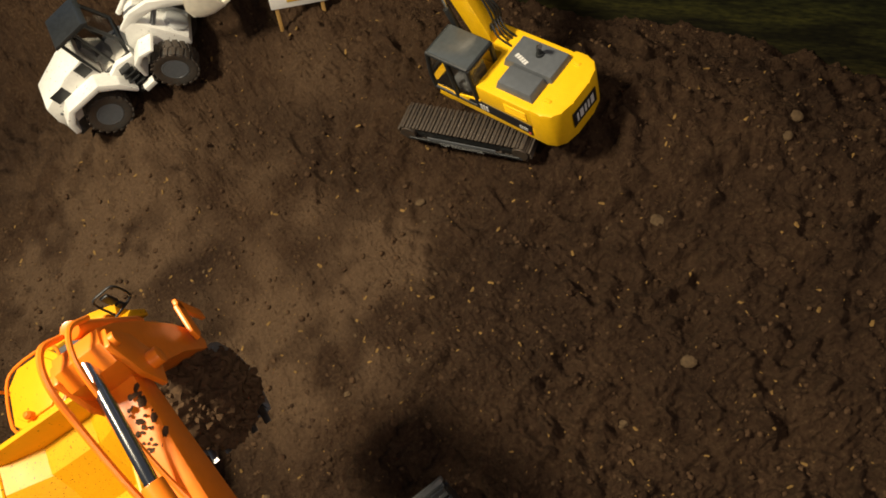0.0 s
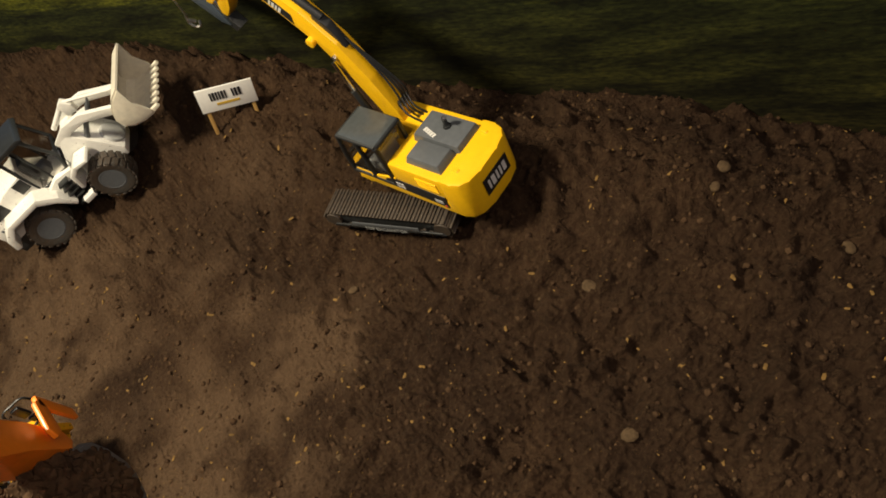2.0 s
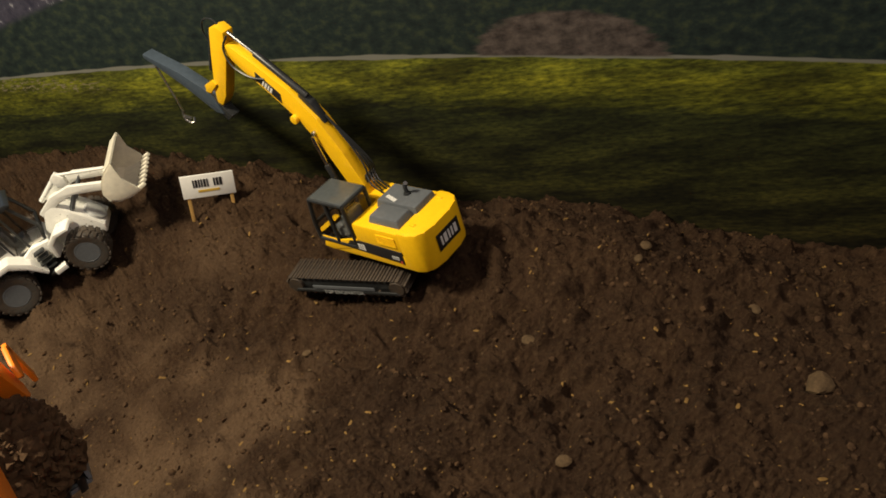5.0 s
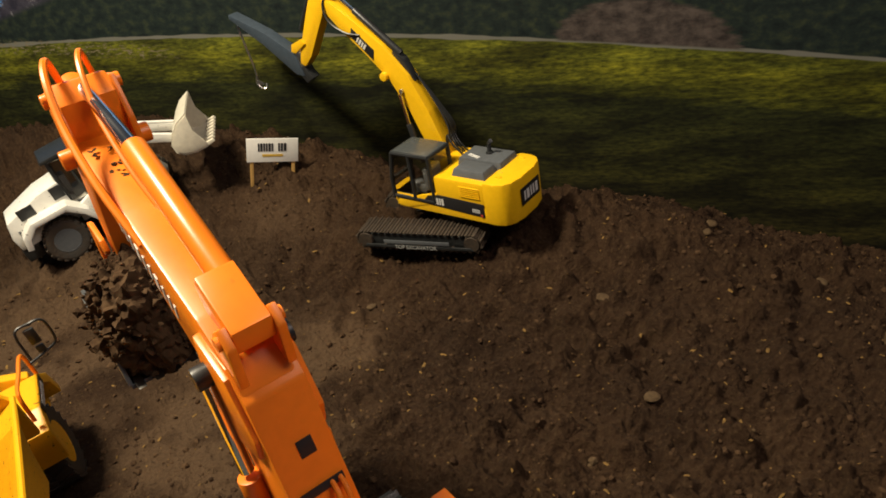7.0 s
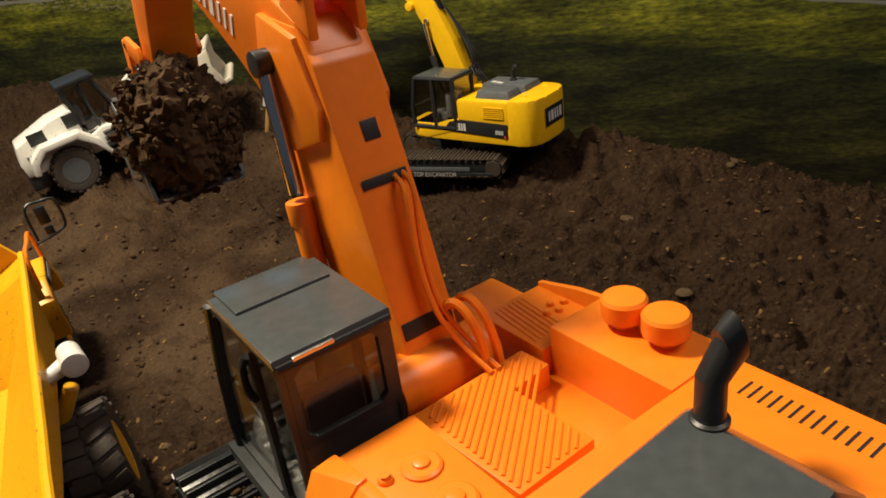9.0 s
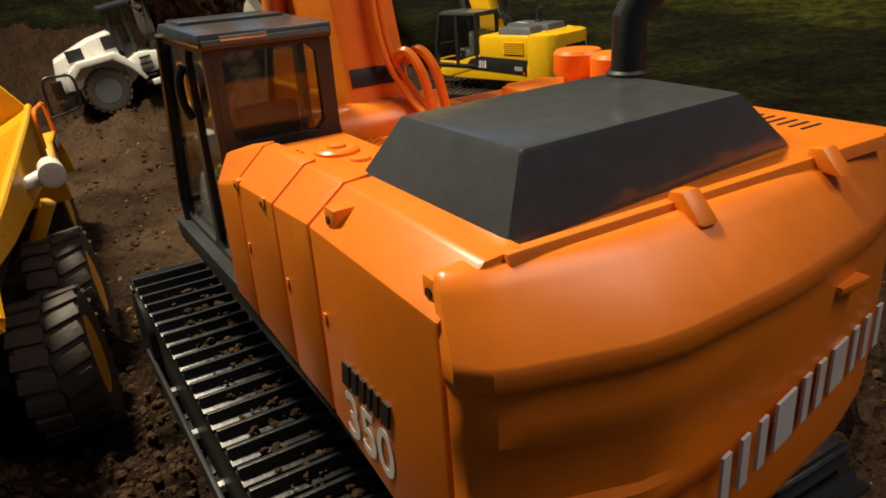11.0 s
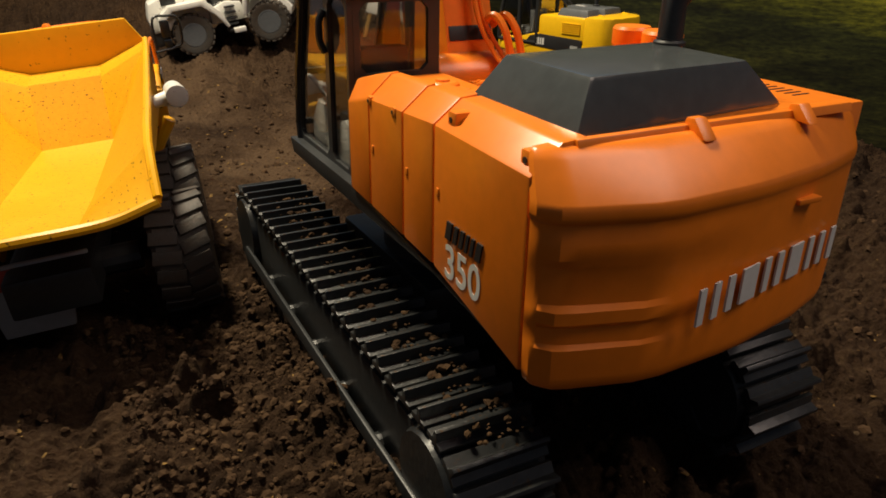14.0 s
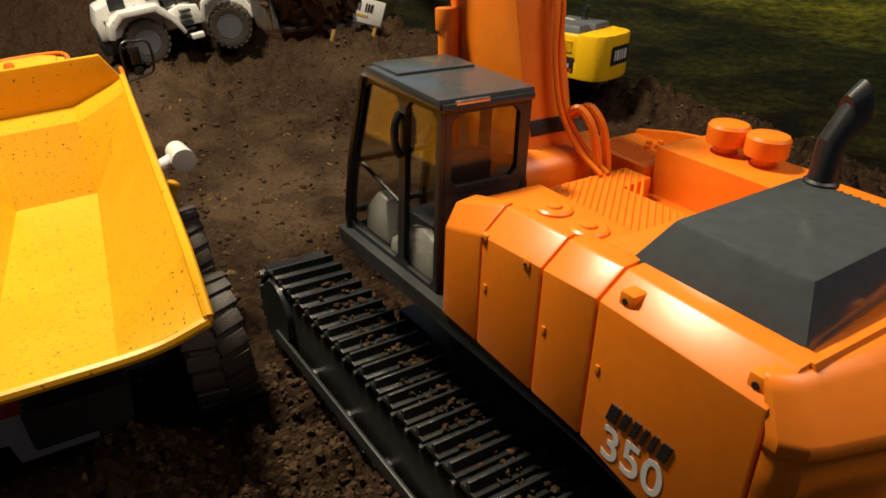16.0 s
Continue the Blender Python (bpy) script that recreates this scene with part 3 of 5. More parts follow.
# middle and right of the house
bm = B()
box(bm, -0.56, 0.85, -1.18, -0.34, 1.0, 1.715, 0.012)
part("engine_bay", bm, ORANGE, EX)
for k in range(13):
    part("vent_slot", box(B(), 0.66, 0.755, -1.0 + k * 0.04, -0.990 + k * 0.04, 1.714, 1.7175, 0.0), INK, EX)
bm = B()
box(bm, 0.51, 0.90, -0.335, 0.335, 1.02, 1.715, 0.014)
part("fuel_tank", bm, ORANGE, EX)
for x, y in ((0.745, 0.10), (0.755, -0.115)):
    bm = B()
    lathe(bm, [(0.05, 0), (0.06, 0.0), (0.06, 0.045), (0.10, 0.05), (0.103, 0.06), (0.103, 0.135), (0.092, 0.15), (0.04, 0.156), (0.0, 0.156)][:-1], (x, y, 1.712), (0, 0, 1), 28)
    part("filler_cap", bm, ORANGE, EX)
bm = B()
box(bm, 0.47, 0.88, 0.345, 0.80, 1.05, 1.60, 0.014)
prism(bm, "x", 0.87, 0.905, [(0.345, 1.30), (0.345, 1.70), (0.52, 1.68), (0.80, 1.62), (0.80, 1.30)], 0.01)
box(bm, 0.52, 0.88, 0.81, 1.20, 1.02, 1.50, 0.014)
part("tool_box", bm, ORANGE, EX)
for p in ((0.70, 0.55), (0.76, 0.53), (0.77, 0.60), (0.83, 0.57)):
    bm = B()
    rod(bm, (*p, 1.598), (*p, 1.622), 0.022, 0.018, 12, 0.004)
    part("bolt", bm, ORANGE, EX)
bm = B()
box(bm, -0.61, -0.24, -0.36, 0.36, 1.05, 1.645, 0.01)
part("left_deck", bm, ORANGE, EX)
# sunk centre with the ribbed walkway
bm = B()
box(bm, -0.3, 0.52, -0.37, 0.44, 1.0, 1.46, 0.01)
box(bm, -0.3, 0.50, -0.40, -0.30, 1.0, 1.60, 0.008)
part("floor_plate", bm, ORANGE, EX)
bm = B()
walkway = [(-0.215, 0.43), (0.43, 0.45), (0.44, 0.275), (0.21, 0.25), (0.22, -0.20), (-0.18, -0.215)]
prism(bm, "z", 1.40, 1.575, walkway[::-1], 0.008)
grid = part("walkway", bm, ORANGE, EX, "orange walkway plate with slanting ribs")


def inside(px, py):
    ok = -0.175 < px < 0.20 and -0.19 < py < 0.42
    return ok or (0.15 < px < 0.42 and 0.285 < py < 0.43)


bm = B()
for k in range(30):
    base = -0.75 + k * 0.042
    run = [s for s in np.linspace(-0.3, 0.7, 90) if inside(-0.235 + s, base + s * 0.85)]
    if len(run) > 4:
        a, b = run[0], run[-1]
        rod(bm, (-0.235 + a, base + a * 0.85, 1.576), (-0.235 + b, base + b * 0.85, 1.576), 0.008, None, 6)
part("ribs", bm, ORANGE, grid)
bm = B()
for x0, x1, y0, y1 in ((0.50, 0.66, 0.42, 0.76),):
    for k in range(7):
        rod(bm, (x0 + 0.03 * k, y0, 1.60), (x0 + 0.03 * k + 0.04, y1, 1.60), 0.006, None, 6)
part("ribs", bm, ORANGE, EX)
for x, y, r in ((-0.36, 0.165, 0.08), (-0.37, -0.055, 0.085), (-0.50, 0.20, 0.03)):
    bm = B()
    lathe(bm, [(r, 0), (r, 0.012), (r * 0.85, 0.02), (r * 0.45, 0.02), (r * 0.4, 0.03), (0.02, 0.034)], (x - 0.03, y - 0.08, 1.643), (0, 0, 1), 28)
    part("hatch", bm, ORANGE, EX)
# engine cover and exhaust
bm = B()
prism(bm, "z", 1.712, 1.895, [(-0.575, -1.185), (0.50, -1.08), (0.48, -0.43), (-0.585, -0.50)], 0.02, inset_b=[(-0.47, -1.10), (0.27, -1.07), (0.28, -0.57), (-0.48, -0.60)])
cover = part("engine_cover", bm, CHARCOAL, EX, "charcoal engine cover with sloping sides")
bm = B()
lathe(bm, [(0.066, 0), (0.066, 0.014), (0.054, 0.022), (0.054, 0.03)], (0.285, -0.65, 1.89), (0, 0, 1), 24)
axis = [Vector((0.285, -0.65, 1.90)), Vector((0.285, -0.65, 2.06)), Vector((0.365, -0.68, 2.20))]
lean = Vector((0.0, 0.0, 1.0))
tips = [(axis[0], lean, 0.052), (axis[1], Vector((0.22, -0.1, 1.0)), 0.052), (axis[2], Vector((0.95, -0.35, 0.28)), 0.056)]
loops = []
for c, n, r in tips:
    n = n.normalized()
    e1 = (Vector((0, 1, 0)) - n * n.y).normalized()
    e2 = n.cross(e1)
    loops.append([bm.verts.new(c + r * (math.cos(a) * e1 + (1.0 if c is not axis[2] else 1.75) * math.sin(a) * e2)) for a in np.linspace(0, 2 * math.pi, 24, endpoint=False)])
for lo, hi in zip(loops, loops[1:]):
    for i in range(24):
        bm.faces.new((lo[i], lo[(i + 1) % 24], hi[(i + 1) % 24], hi[i]))
mouth = bm.faces.new(loops[-1])
bmesh.ops.recalc_face_normals(bm, faces=bm.faces)
dish = bmesh.ops.inset_region(bm, faces=[mouth], thickness=0.008)
bmesh.ops.translate(bm, vec=(-0.05, 0.02, -0.05), verts=mouth.verts)
part("exhaust_pipe", bm, BLACK, EX, "black exhaust stack with a slanting mouth")
# counterweight
outer = [(-0.765, -1.228), (-0.765, -1.275), (-0.71, -1.345), (-0.38, -1.447), (0.05, -1.43), (0.45, -1.36), (0.74, -1.27), (0.845, -1.19), (0.85, -1.10), (-0.5, -1.10)]
dent = [0.0, 0.3, 1.0, 0.55, 0.0, 0.0, 0.0, 0.0, 0.0, 0.0]


def chamfered(points, values, lo, hi, cut):
    """Cuts the corners lo..hi of an outline, so that it runs rounder."""
    p2, v2 = [], []
    for i, (p, v) in enumerate(zip(points, values)):
        if lo <= i <= hi:
            p, a, b = Vector(p), Vector(points[i - 1]), Vector(points[i + 1])
            p2 += [tuple(p.lerp(a, cut)), tuple(p.lerp(b, cut))]
            v2 += [v, v]
        else:
            p2.append(p), v2.append(v)
    return p2, v2


outer, dent = chamfered(outer, dent, 1, 7, 0.14)


def ringed(fx, fy, groove):
    ring = []
    for (x, y), k in zip(outer, dent):
        d = (Vector((x, y)) - Vector((0.05, -0.9))).normalized() * groove * k
        ring.append((0.05 + (x - 0.05) * fx - d.x, -1.10 + (y + 1.10) * fy - d.y))
    return ring


bm = B()
levels = [(0.875, 0.93, 0.80, 0), (0.90, 0.97, 0.94, 0), (0.94, 0.985, 0.97, 0), (1.06, 0.99, 0.98, 0), (1.075, 0.99, 0.98, 0.020), (1.135, 0.99, 0.98, 0.024), (1.155, 0.99, 0.98, 0), (1.20, 0.99, 0.98, 0), (1.22, 0.99, 0.98, 0.024), (1.35, 0.99, 0.98, 0.024), (1.385, 0.99, 0.98, 0.0), (1.44, 0.99, 0.98, 0.0), (1.47, 0.99, 0.98, 0.008), (1.50, 0.99, 0.98, 0.008), (1.515, 1.0, 1.0, 0), (1.56, 1.0, 1.0, 0), (1.69, 0.97, 0.58, 0), (1.715, 0.95, 0.46, 0)]
rows = [[bm.verts.new((x, y, z)) for x, y in ringed(fx, fy, g)] for z, fx, fy, g in levels]
for a, b in zip(rows, rows[1:]):
    n = len(a)
    for i in range(n):
        bm.faces.new((a[i], a[(i + 1) % n], b[(i + 1) % n], b[i]))
bm.faces.new(rows[0][::-1]), bm.faces.new(rows[-1])
bmesh.ops.recalc_face_normals(bm, faces=bm.faces)
sharp = [e for e in bm.edges if abs(e.verts[0].co.z - e.verts[1].co.z) < 0.001 and (e.verts[0].co.z > 1.50 or e.verts[0].co.z < 0.95)]
bmesh.ops.bevel(bm, geom=sharp, offset=0.012, segments=2, affect="EDGES", profile=0.5, clamp_overlap=True)
weight = part("counterweight", bm, ORANGE, EX, "orange ribbed counterweight with white lettering shapes", None, 24)
bm = B()
prism(bm, "x", -0.60, 0.70, [(-1.185, 1.70), (-1.195, 1.732), (-1.225, 1.732), (-1.24, 1.70)], 0.006)
part("top_rail", bm, ORANGE, weight)
for x in (-0.11, 0.40):
    bm = B()
    prism(bm, "x", x - 0.03, x + 0.03, [(-1.20, 1.70), (-1.205, 1.755), (-1.245, 1.76), (-1.31, 1.69)], 0.012)
    part("lifting_lug", bm, ORANGE, weight)
bm = B()
box(bm, 0.28, 0.40, -1.40, -1.345, 1.43, 1.452, 0.006)
part("handle", bm, ORANGE, weight)
rear = face_pose((0.195, -1.408, 1.195), (0.980, 0.20, 0), (0, 0, 1))
bars("maker_mark", [0.036, 0.036, 0.038, 0.10, 0.036, 0.04, 0.09, 0.036, 0.036, 0.038], 0.135, 0.05, DECAL, weight, rear, "white block lettering shapes")
side = face_pose((-0.764, -0.81, 1.125), (0, -1, 0), (0, 0, 1))
lettering("model_number", "350", 0.20, DECAL, EX, side, 0.95, 0.012)
bars("maker_mark", [0.042, 0.026, 0.026, 0.016, 0.02, 0.036], 0.075, 0.02, INK, EX, face_pose((-0.765, -0.81, 1.265), (0, -1, 0), (0, 0, 1)), "black lettering shapes", 0.25)


# cab with open interior
CX0, CX1, CY0, CY1, CZ0, CZ1 = -0.690, -0.180, 0.53, 1.23, 1.09, 2.055
cab = part("cab", box(B(), CX0, CX1, CY0, 1.46, CZ0 - 0.06, CZ0, 0.012), BLACK, EX, "black glazed operator cab")
bm = B()
prism(bm, "x", CX0 - 0.01, CX1 + 0.01, [(CY0 - 0.01, CZ1 - 0.035), (CY0, CZ1), (CY1 - 0.05, CZ1 + 0.012), (CY1 + 0.01, CZ1 - 0.02), (CY1 + 0.02, CZ1 - 0.05), (CY0, CZ1 - 0.05)], 0.014)
box(bm, CX0 + 0.03, CX1 - 0.03, 0.95, CY1 - 0.01, CZ1 + 0.0, CZ1 + 0.022, 0.01)
part("roof", bm, CHARCOAL, cab, "dark grey cab roof")
side_profile = [(CY0, CZ0), (1.44, CZ0), (1.455, CZ0 + 0.1), (1.40, CZ0 + 0.42), (CY1, CZ1 - 0.04), (CY0, CZ1 - 0.04)]


def trimmed(points, c):
    """The outline with each corner cut back by c."""
    out = []
    for i, p in enumerate(points):
        p, a, b = Vector(p), Vector(points[i - 1]), Vector(points[(i + 1) % len(points)])
        for q in (a, b):
            d = (q - p)
            out.append(tuple(p + d.normalized() * min(c, d.length * 0.45)))
    return out


def shrunk(points, m):
    """The outline of a convex shape moved inwards by m."""
    c = sum((Vector(p) for p in points), Vector((0, 0))) / len(points)
    out = []
    for i, p in enumerate(points):
        p, a, b = Vector(p), Vector(points[i - 1]), Vector(points[(i + 1) % len(points)])
        d1, d2 = (p - a).normalized(), (b - p).normalized()
        n1, n2 = Vector((-d1.y, d1.x)), Vector((-d2.y, d2.x))
        n1, n2 = (n if n.dot(c - p) > 0 else -n for n in (n1, n2))
        k = (n1 + n2)
        out.append(tuple(p + k * (m / max(0.3, 1 + n1.dot(n2)))))
    return out


def window_frame(axis, at, thick, outer, inner):
    """A flat moulded surround between two outlines of equal length."""
    bm = B()
    place = (lambda p, v: (v, p[0], p[1])) if axis == "x" else (lambda p, v: (p[0], v, p[1]))
    rings = [[bm.verts.new(place(p, v)) for p in o] for o, v in ((outer, at - thick), (inner, at - thick), (inner, at + thick), (outer, at + thick))]
    n = len(outer)
    for a, b in zip(rings, rings[1:] + rings[:1]):
        for i in range(n):
            bm.faces.new((a[i], a[(i + 1) % n], b[(i + 1) % n], b[i]))
    bmesh.ops.recalc_face_normals(bm, faces=bm.faces)
    return bm


def glazing(axis, at, outline, margin, label=""):
    inner = shrunk(outline, margin)
    part("window_frame", window_frame(axis, at, 0.018, trimmed(outline, 0.008), trimmed(inner, 0.035)), BLACK, cab)
    bm = B()
    prism(bm, axis, at - 0.003, at + 0.003, trimmed(inner, 0.03))
    pane = part("window", bm, GLASS, cab, label)
    pane.visible_shadow = False


rear_half = [(CY0, CZ0), (0.87, CZ0), (0.85, CZ1 - 0.04), (CY0, CZ1 - 0.04)]
door_half = [(0.87, CZ0), (1.44, CZ0), (1.455, CZ0 + 0.1), (1.40, CZ0 + 0.42), (CY1, CZ1 - 0.04), (0.85, CZ1 - 0.04)]
for x in (CX0 + 0.018, CX1 - 0.018):
    glazing("x", x, rear_half, 0.03)
    glazing("x", x, door_half, 0.03)
glazing("y", CY0 + 0.016, [(CX0 + 0.03, 1.60), (CX1 - 0.03, 1.60), (CX1 - 0.03, CZ1 - 0.04), (CX0 + 0.03, CZ1 - 0.04)], 0.035, "scuffed clear plastic rear window")
bm = B()
for p, q in zip(side_profile[1:4], side_profile[2:5]):
    for x in (CX0, CX1):
        rod(bm, (x, *p), (x, *q), 0.024, None, 8)
for p in side_profile[1:]:
    rod(bm, (CX0, *p), (CX1, *p), 0.022, None, 8)
part("cab_frame", bm, BLACK, cab)
part("grab_rail", rod(B(), (CX0 + 0.06, 1.38, CZ0 + 0.40), (CX0 + 0.06, 0.90, CZ0 + 0.30), 0.012, None, 8), BLACK, cab)
bm = B()
box(bm, CX0 + 0.01, CX1 - 0.01, CY0, CY0 + 0.03, CZ0, 1.61, 0.01)
part("rear_wall", bm, BLACK, cab)
bm = B()
box(bm, -0.58, -0.30, 0.70, 1.02, CZ0 + 0.14, CZ0 + 0.26, 0.04)
box(bm, -0.58, -0.30, 0.64, 0.74, CZ0 + 0.2, CZ0 + 0.66, 0.04)
part("seat", bm, BLACK, cab, "black driver's seat")
bm = B()
prism(bm, "x", -0.655, -0.60, [(0.60, CZ0 + 0.02), (1.04, CZ0 + 0.02), (1.02, CZ0 + 0.10), (0.92, CZ0 + 0.17), (0.84, CZ0 + 0.24), (0.72, CZ0 + 0.27), (0.60, CZ0 + 0.24)], 0.02)
part("console", bm, PALE, cab, "pale grey rounded side console")
bm = B()
prism(bm, "x", -0.64, -0.56, [(1.08, CZ0 + 0.02), (1.34, CZ0 + 0.02), (1.33, CZ0 + 0.16), (1.20, CZ0 + 0.30), (1.10, CZ0 + 0.28)], 0.025)
part("console", bm, PALE, cab, "pale grey lever console")
bm = B()
hose(bm, [(-0.695, 0.86, 1.70), (-0.72, 0.87, 1.76), (-0.72, 0.87, 1.86), (-0.695, 0.86, 1.92)], 0.02, 8)
part("door_handle", bm, BLACK, cab)
bm = B()
box(bm, -0.62, -0.44, CY0 - 0.02, CY0 - 0.005, CZ1 - 0.03, CZ1 - 0.012, 0.004)
part("handrail", bm, SILVER, cab)

# boom, stick and bucket
bm = B()
lower = [(0.50, 1.40), (0.58, 1.52), (0.70, 1.95), (0.80, 2.33), (0.90, 2.64), (0.98, 2.93), (1.10, 3.08), (1.40, 3.12), (1.55, 2.68), (1.42, 2.42), (1.29, 2.0), (1.16, 1.6), (1.05, 1.38)]
prism(bm, "x", -0.105, 0.20, lower, 0.018)


def reach(y, z):
    """Lengthens the upper arm towards its tip."""
    k = max(0.0, y - 1.4) / 1.26
    return y + 0.30 * k, z + 0.02 * k


upper = [reach(*p) for p in [(1.00, 2.96), (1.10, 3.10), (1.35, 3.22), (2.05, 3.48), (2.62, 3.68), (2.70, 3.60), (2.66, 3.45), (2.40, 3.31), (2.02, 3.08), (1.75, 2.88), (1.50, 2.66)]]
prism(bm, "x", -0.095, 0.175, upper, 0.018)
for x in (-0.108, 0.203):
    prism(bm, "x", x - 0.025, x + 0.03, [(1.0, 2.6), (0.95, 2.75), (1.08, 3.04), (1.4, 3.13), (1.50, 2.86), (1.30, 2.5)], 0.02)
boom = part("boom", bm, ORANGE, EX, "orange two-piece boom, splashed with mud", at_u(0.048, 0.045, 0.025))


def on_boom(y, z):
    return face_pose((0.055, y, z), (1, 0, 0), (0, 0.29, 0.957))


bm = B()
box(bm, -0.03, 0.05, -0.045, 0.045, -0.001, 0.003, 0.002)
part("square_hole", bm, INK, boom, "square opening in the boom", on_boom(0.893, 2.628))
bm = B()
box(bm, -0.115, 0.115, -0.022, 0.022, -0.001, 0.003, 0.002)
part("slot", bm, INK, boom, "", on_boom(0.822, 2.42))
bm = B()
box(bm, -0.14, 0.13, -0.04, 0.04, -0.001, 0.004, 0.002)
part("slot", bm, INK, boom, "", on_boom(0.645, 1.76))
for dx in (0.045, 0.09):
    bm = B()
    hose(bm, [(0.06 + dx, 0.83, 2.42), (0.05 + dx, 0.74, 2.36), (0.03 + dx * 0.8, 0.68, 2.1), (0.03 + dx * 0.8, 0.60, 1.85), (0.08 + dx, 0.50, 1.66), (0.12 + dx, 0.36, 1.56)], 0.014, 8)
    part("hose", bm, ORANGE, boom)
for dx in (0.0, 0.07):
    bm = B()
    hose(bm, [(0.10 + dx, 0.62, 1.80), (0.14 + dx, 0.55, 1.86), (0.17 + dx, 0.47, 1.78), (0.19 + dx, 0.43, 1.62), (0.19 + dx, 0.41, 1.50)], 0.022, 8)
    part("steel_pipe", bm, ORANGE, boom)
bm = B()
rod(bm, (-0.22, 0.62, 1.52), (0.34, 0.62, 1.52), 0.14, None, 28, 0.015)
part("foot_pin", bm, ORANGE, boom)
bm = B()
for x in (-0.07, 0.165):
    prism(bm, "x", x - 0.022, x + 0.025, [(0.98, 3.02), (0.96, 3.24), (1.02, 3.33), (1.10, 3.28), (1.22, 3.16)], 0.012)
rod(bm, (-0.11, 1.03, 3.26), (0.205, 1.03, 3.26), 0.035, None, 16)
part("cylinder_bracket", bm, ORANGE, boom)
bm = B()
prism(bm, "x", -0.045, 0.145, [(1.0, 3.18), (0.98, 3.30), (1.28, 3.46), (1.34, 3.40), (1.30, 3.26)], 0.015)
part("cylinder_head", bm, ORANGE, boom)
bm = B()
rod(bm, (0.085, 1.20, 3.345), (0.085, 2.18, 3.80), 0.066, None, 28, 0.012)
part("stick_cylinder", bm, ORANGE, boom)
bm = B()
rod(bm, (0.085, 2.16, 3.79), (0.085, 2.97, 3.965), 0.040, None, 24)
part("piston_rod", bm, CHROME, boom, "bare chrome piston rod")
for x in (-0.155, 0.255):
    bm = B()
    rod(bm, (x, 1.32, 2.30), (x, 1.36, 2.88), 0.038, None, 20)
    part("piston_rod", bm, CHROME, boom, "bare chrome piston rod")
    bm = B()
    rod(bm, (x, 1.25, 1.45), (x, 1.315, 2.22), 0.058, None, 20, 0.01)
    rod(bm, (x, 1.312, 2.14), (x, 1.322, 2.26), 0.068, None, 20, 0.01)
    part("lift_cylinder", bm, ORANGE, boom)
    bm = B()
    rod(bm, (x - 0.055, 1.36, 2.92), (x + 0.055, 1.36, 2.92), 0.062, None, 24, 0.012)
    part("pin_cap", bm, BLACK, boom, "dark cylinder pin cap")
bars("maker_mark", [0.022, 0.022, 0.022, 0.05, 0.022, 0.025, 0.045, 0.022, 0.022, 0.022], 0.105, 0.05, DECAL, boom, face_pose((-0.0965, 2.115, 3.185), (0, -0.92, -0.39), (0, -0.39, 0.92)), "white block lettering shapes")
bm = B()
stick_side = [(2.52, 3.72), (2.50, 3.92), (2.60, 4.02), (2.72, 4.0), (2.86, 3.80), (3.05, 3.45), (3.26, 2.95), (3.36, 2.55), (3.30, 2.46), (3.20, 2.50), (2.98, 2.95), (2.72, 3.35), (2.58, 3.52)]
prism(bm, "x", -0.085, 0.235, stick_side, 0.018)
for x in (-0.10, 0.25):
    prism(bm, "x", x - 0.02, x + 0.02, [(2.46, 3.50), (2.46, 3.75), (2.56, 4.0), (2.70, 3.98), (2.78, 3.7), (2.70, 3.45)], 0.014)
stick = part("stick", bm, ORANGE, EX, "orange stick, splashed with mud", at_u(0.048, 0.42, 0.03))
bm = B()
rod(bm, (-0.15, 2.62, 3.945), (0.30, 2.62, 3.945), 0.045, None, 20, 0.01)
rod(bm, (-0.19, 2.60, 3.60), (0.34, 2.60, 3.60), 0.06, None, 20, 0.01)
part("pivot_pin", bm, ORANGE, stick)
bm = B()
rod(bm, (0.075, 2.84, 3.98), (0.075, 3.30, 3.12), 0.06, None, 20, 0.01)
part("bucket_cylinder", bm, ORANGE, stick)
bm = B()
rod(bm, (0.075, 3.28, 3.15), (0.075, 3.46, 2.80), 0.035, None, 16)
part("piston_rod", bm, CHROME, stick)
for x in (-0.13, 0.28):
    bm = B()
    prism(bm, "x", x - 0.02, x + 0.02, [(3.16, 2.72), (3.20, 2.80), (3.44, 2.86), (3.52, 2.80), (3.46, 2.74), (3.24, 2.66)], 0.012)
    prism(bm, "x", x - 0.02, x + 0.02, [(3.42, 2.82), (3.52, 2.84), (3.60, 2.44), (3.52, 2.40)], 0.012)
    part("bucket_link", bm, ORANGE, stick)
for dx, r in ((-0.03, 0.022), (0.16, 0.018)):
    bm = B()
    hose(bm, [(-0.06 + dx, 1.62, 3.36), (-0.10 + dx, 1.95, 3.60), (-0.10 + dx, 2.30, 3.86), (-0.06 + dx, 2.52, 4.08), (0.0 + dx, 2.70, 4.14), (0.04 + dx, 2.84, 3.98)], r, 8)
    part("hose", bm, ORANGE, stick)
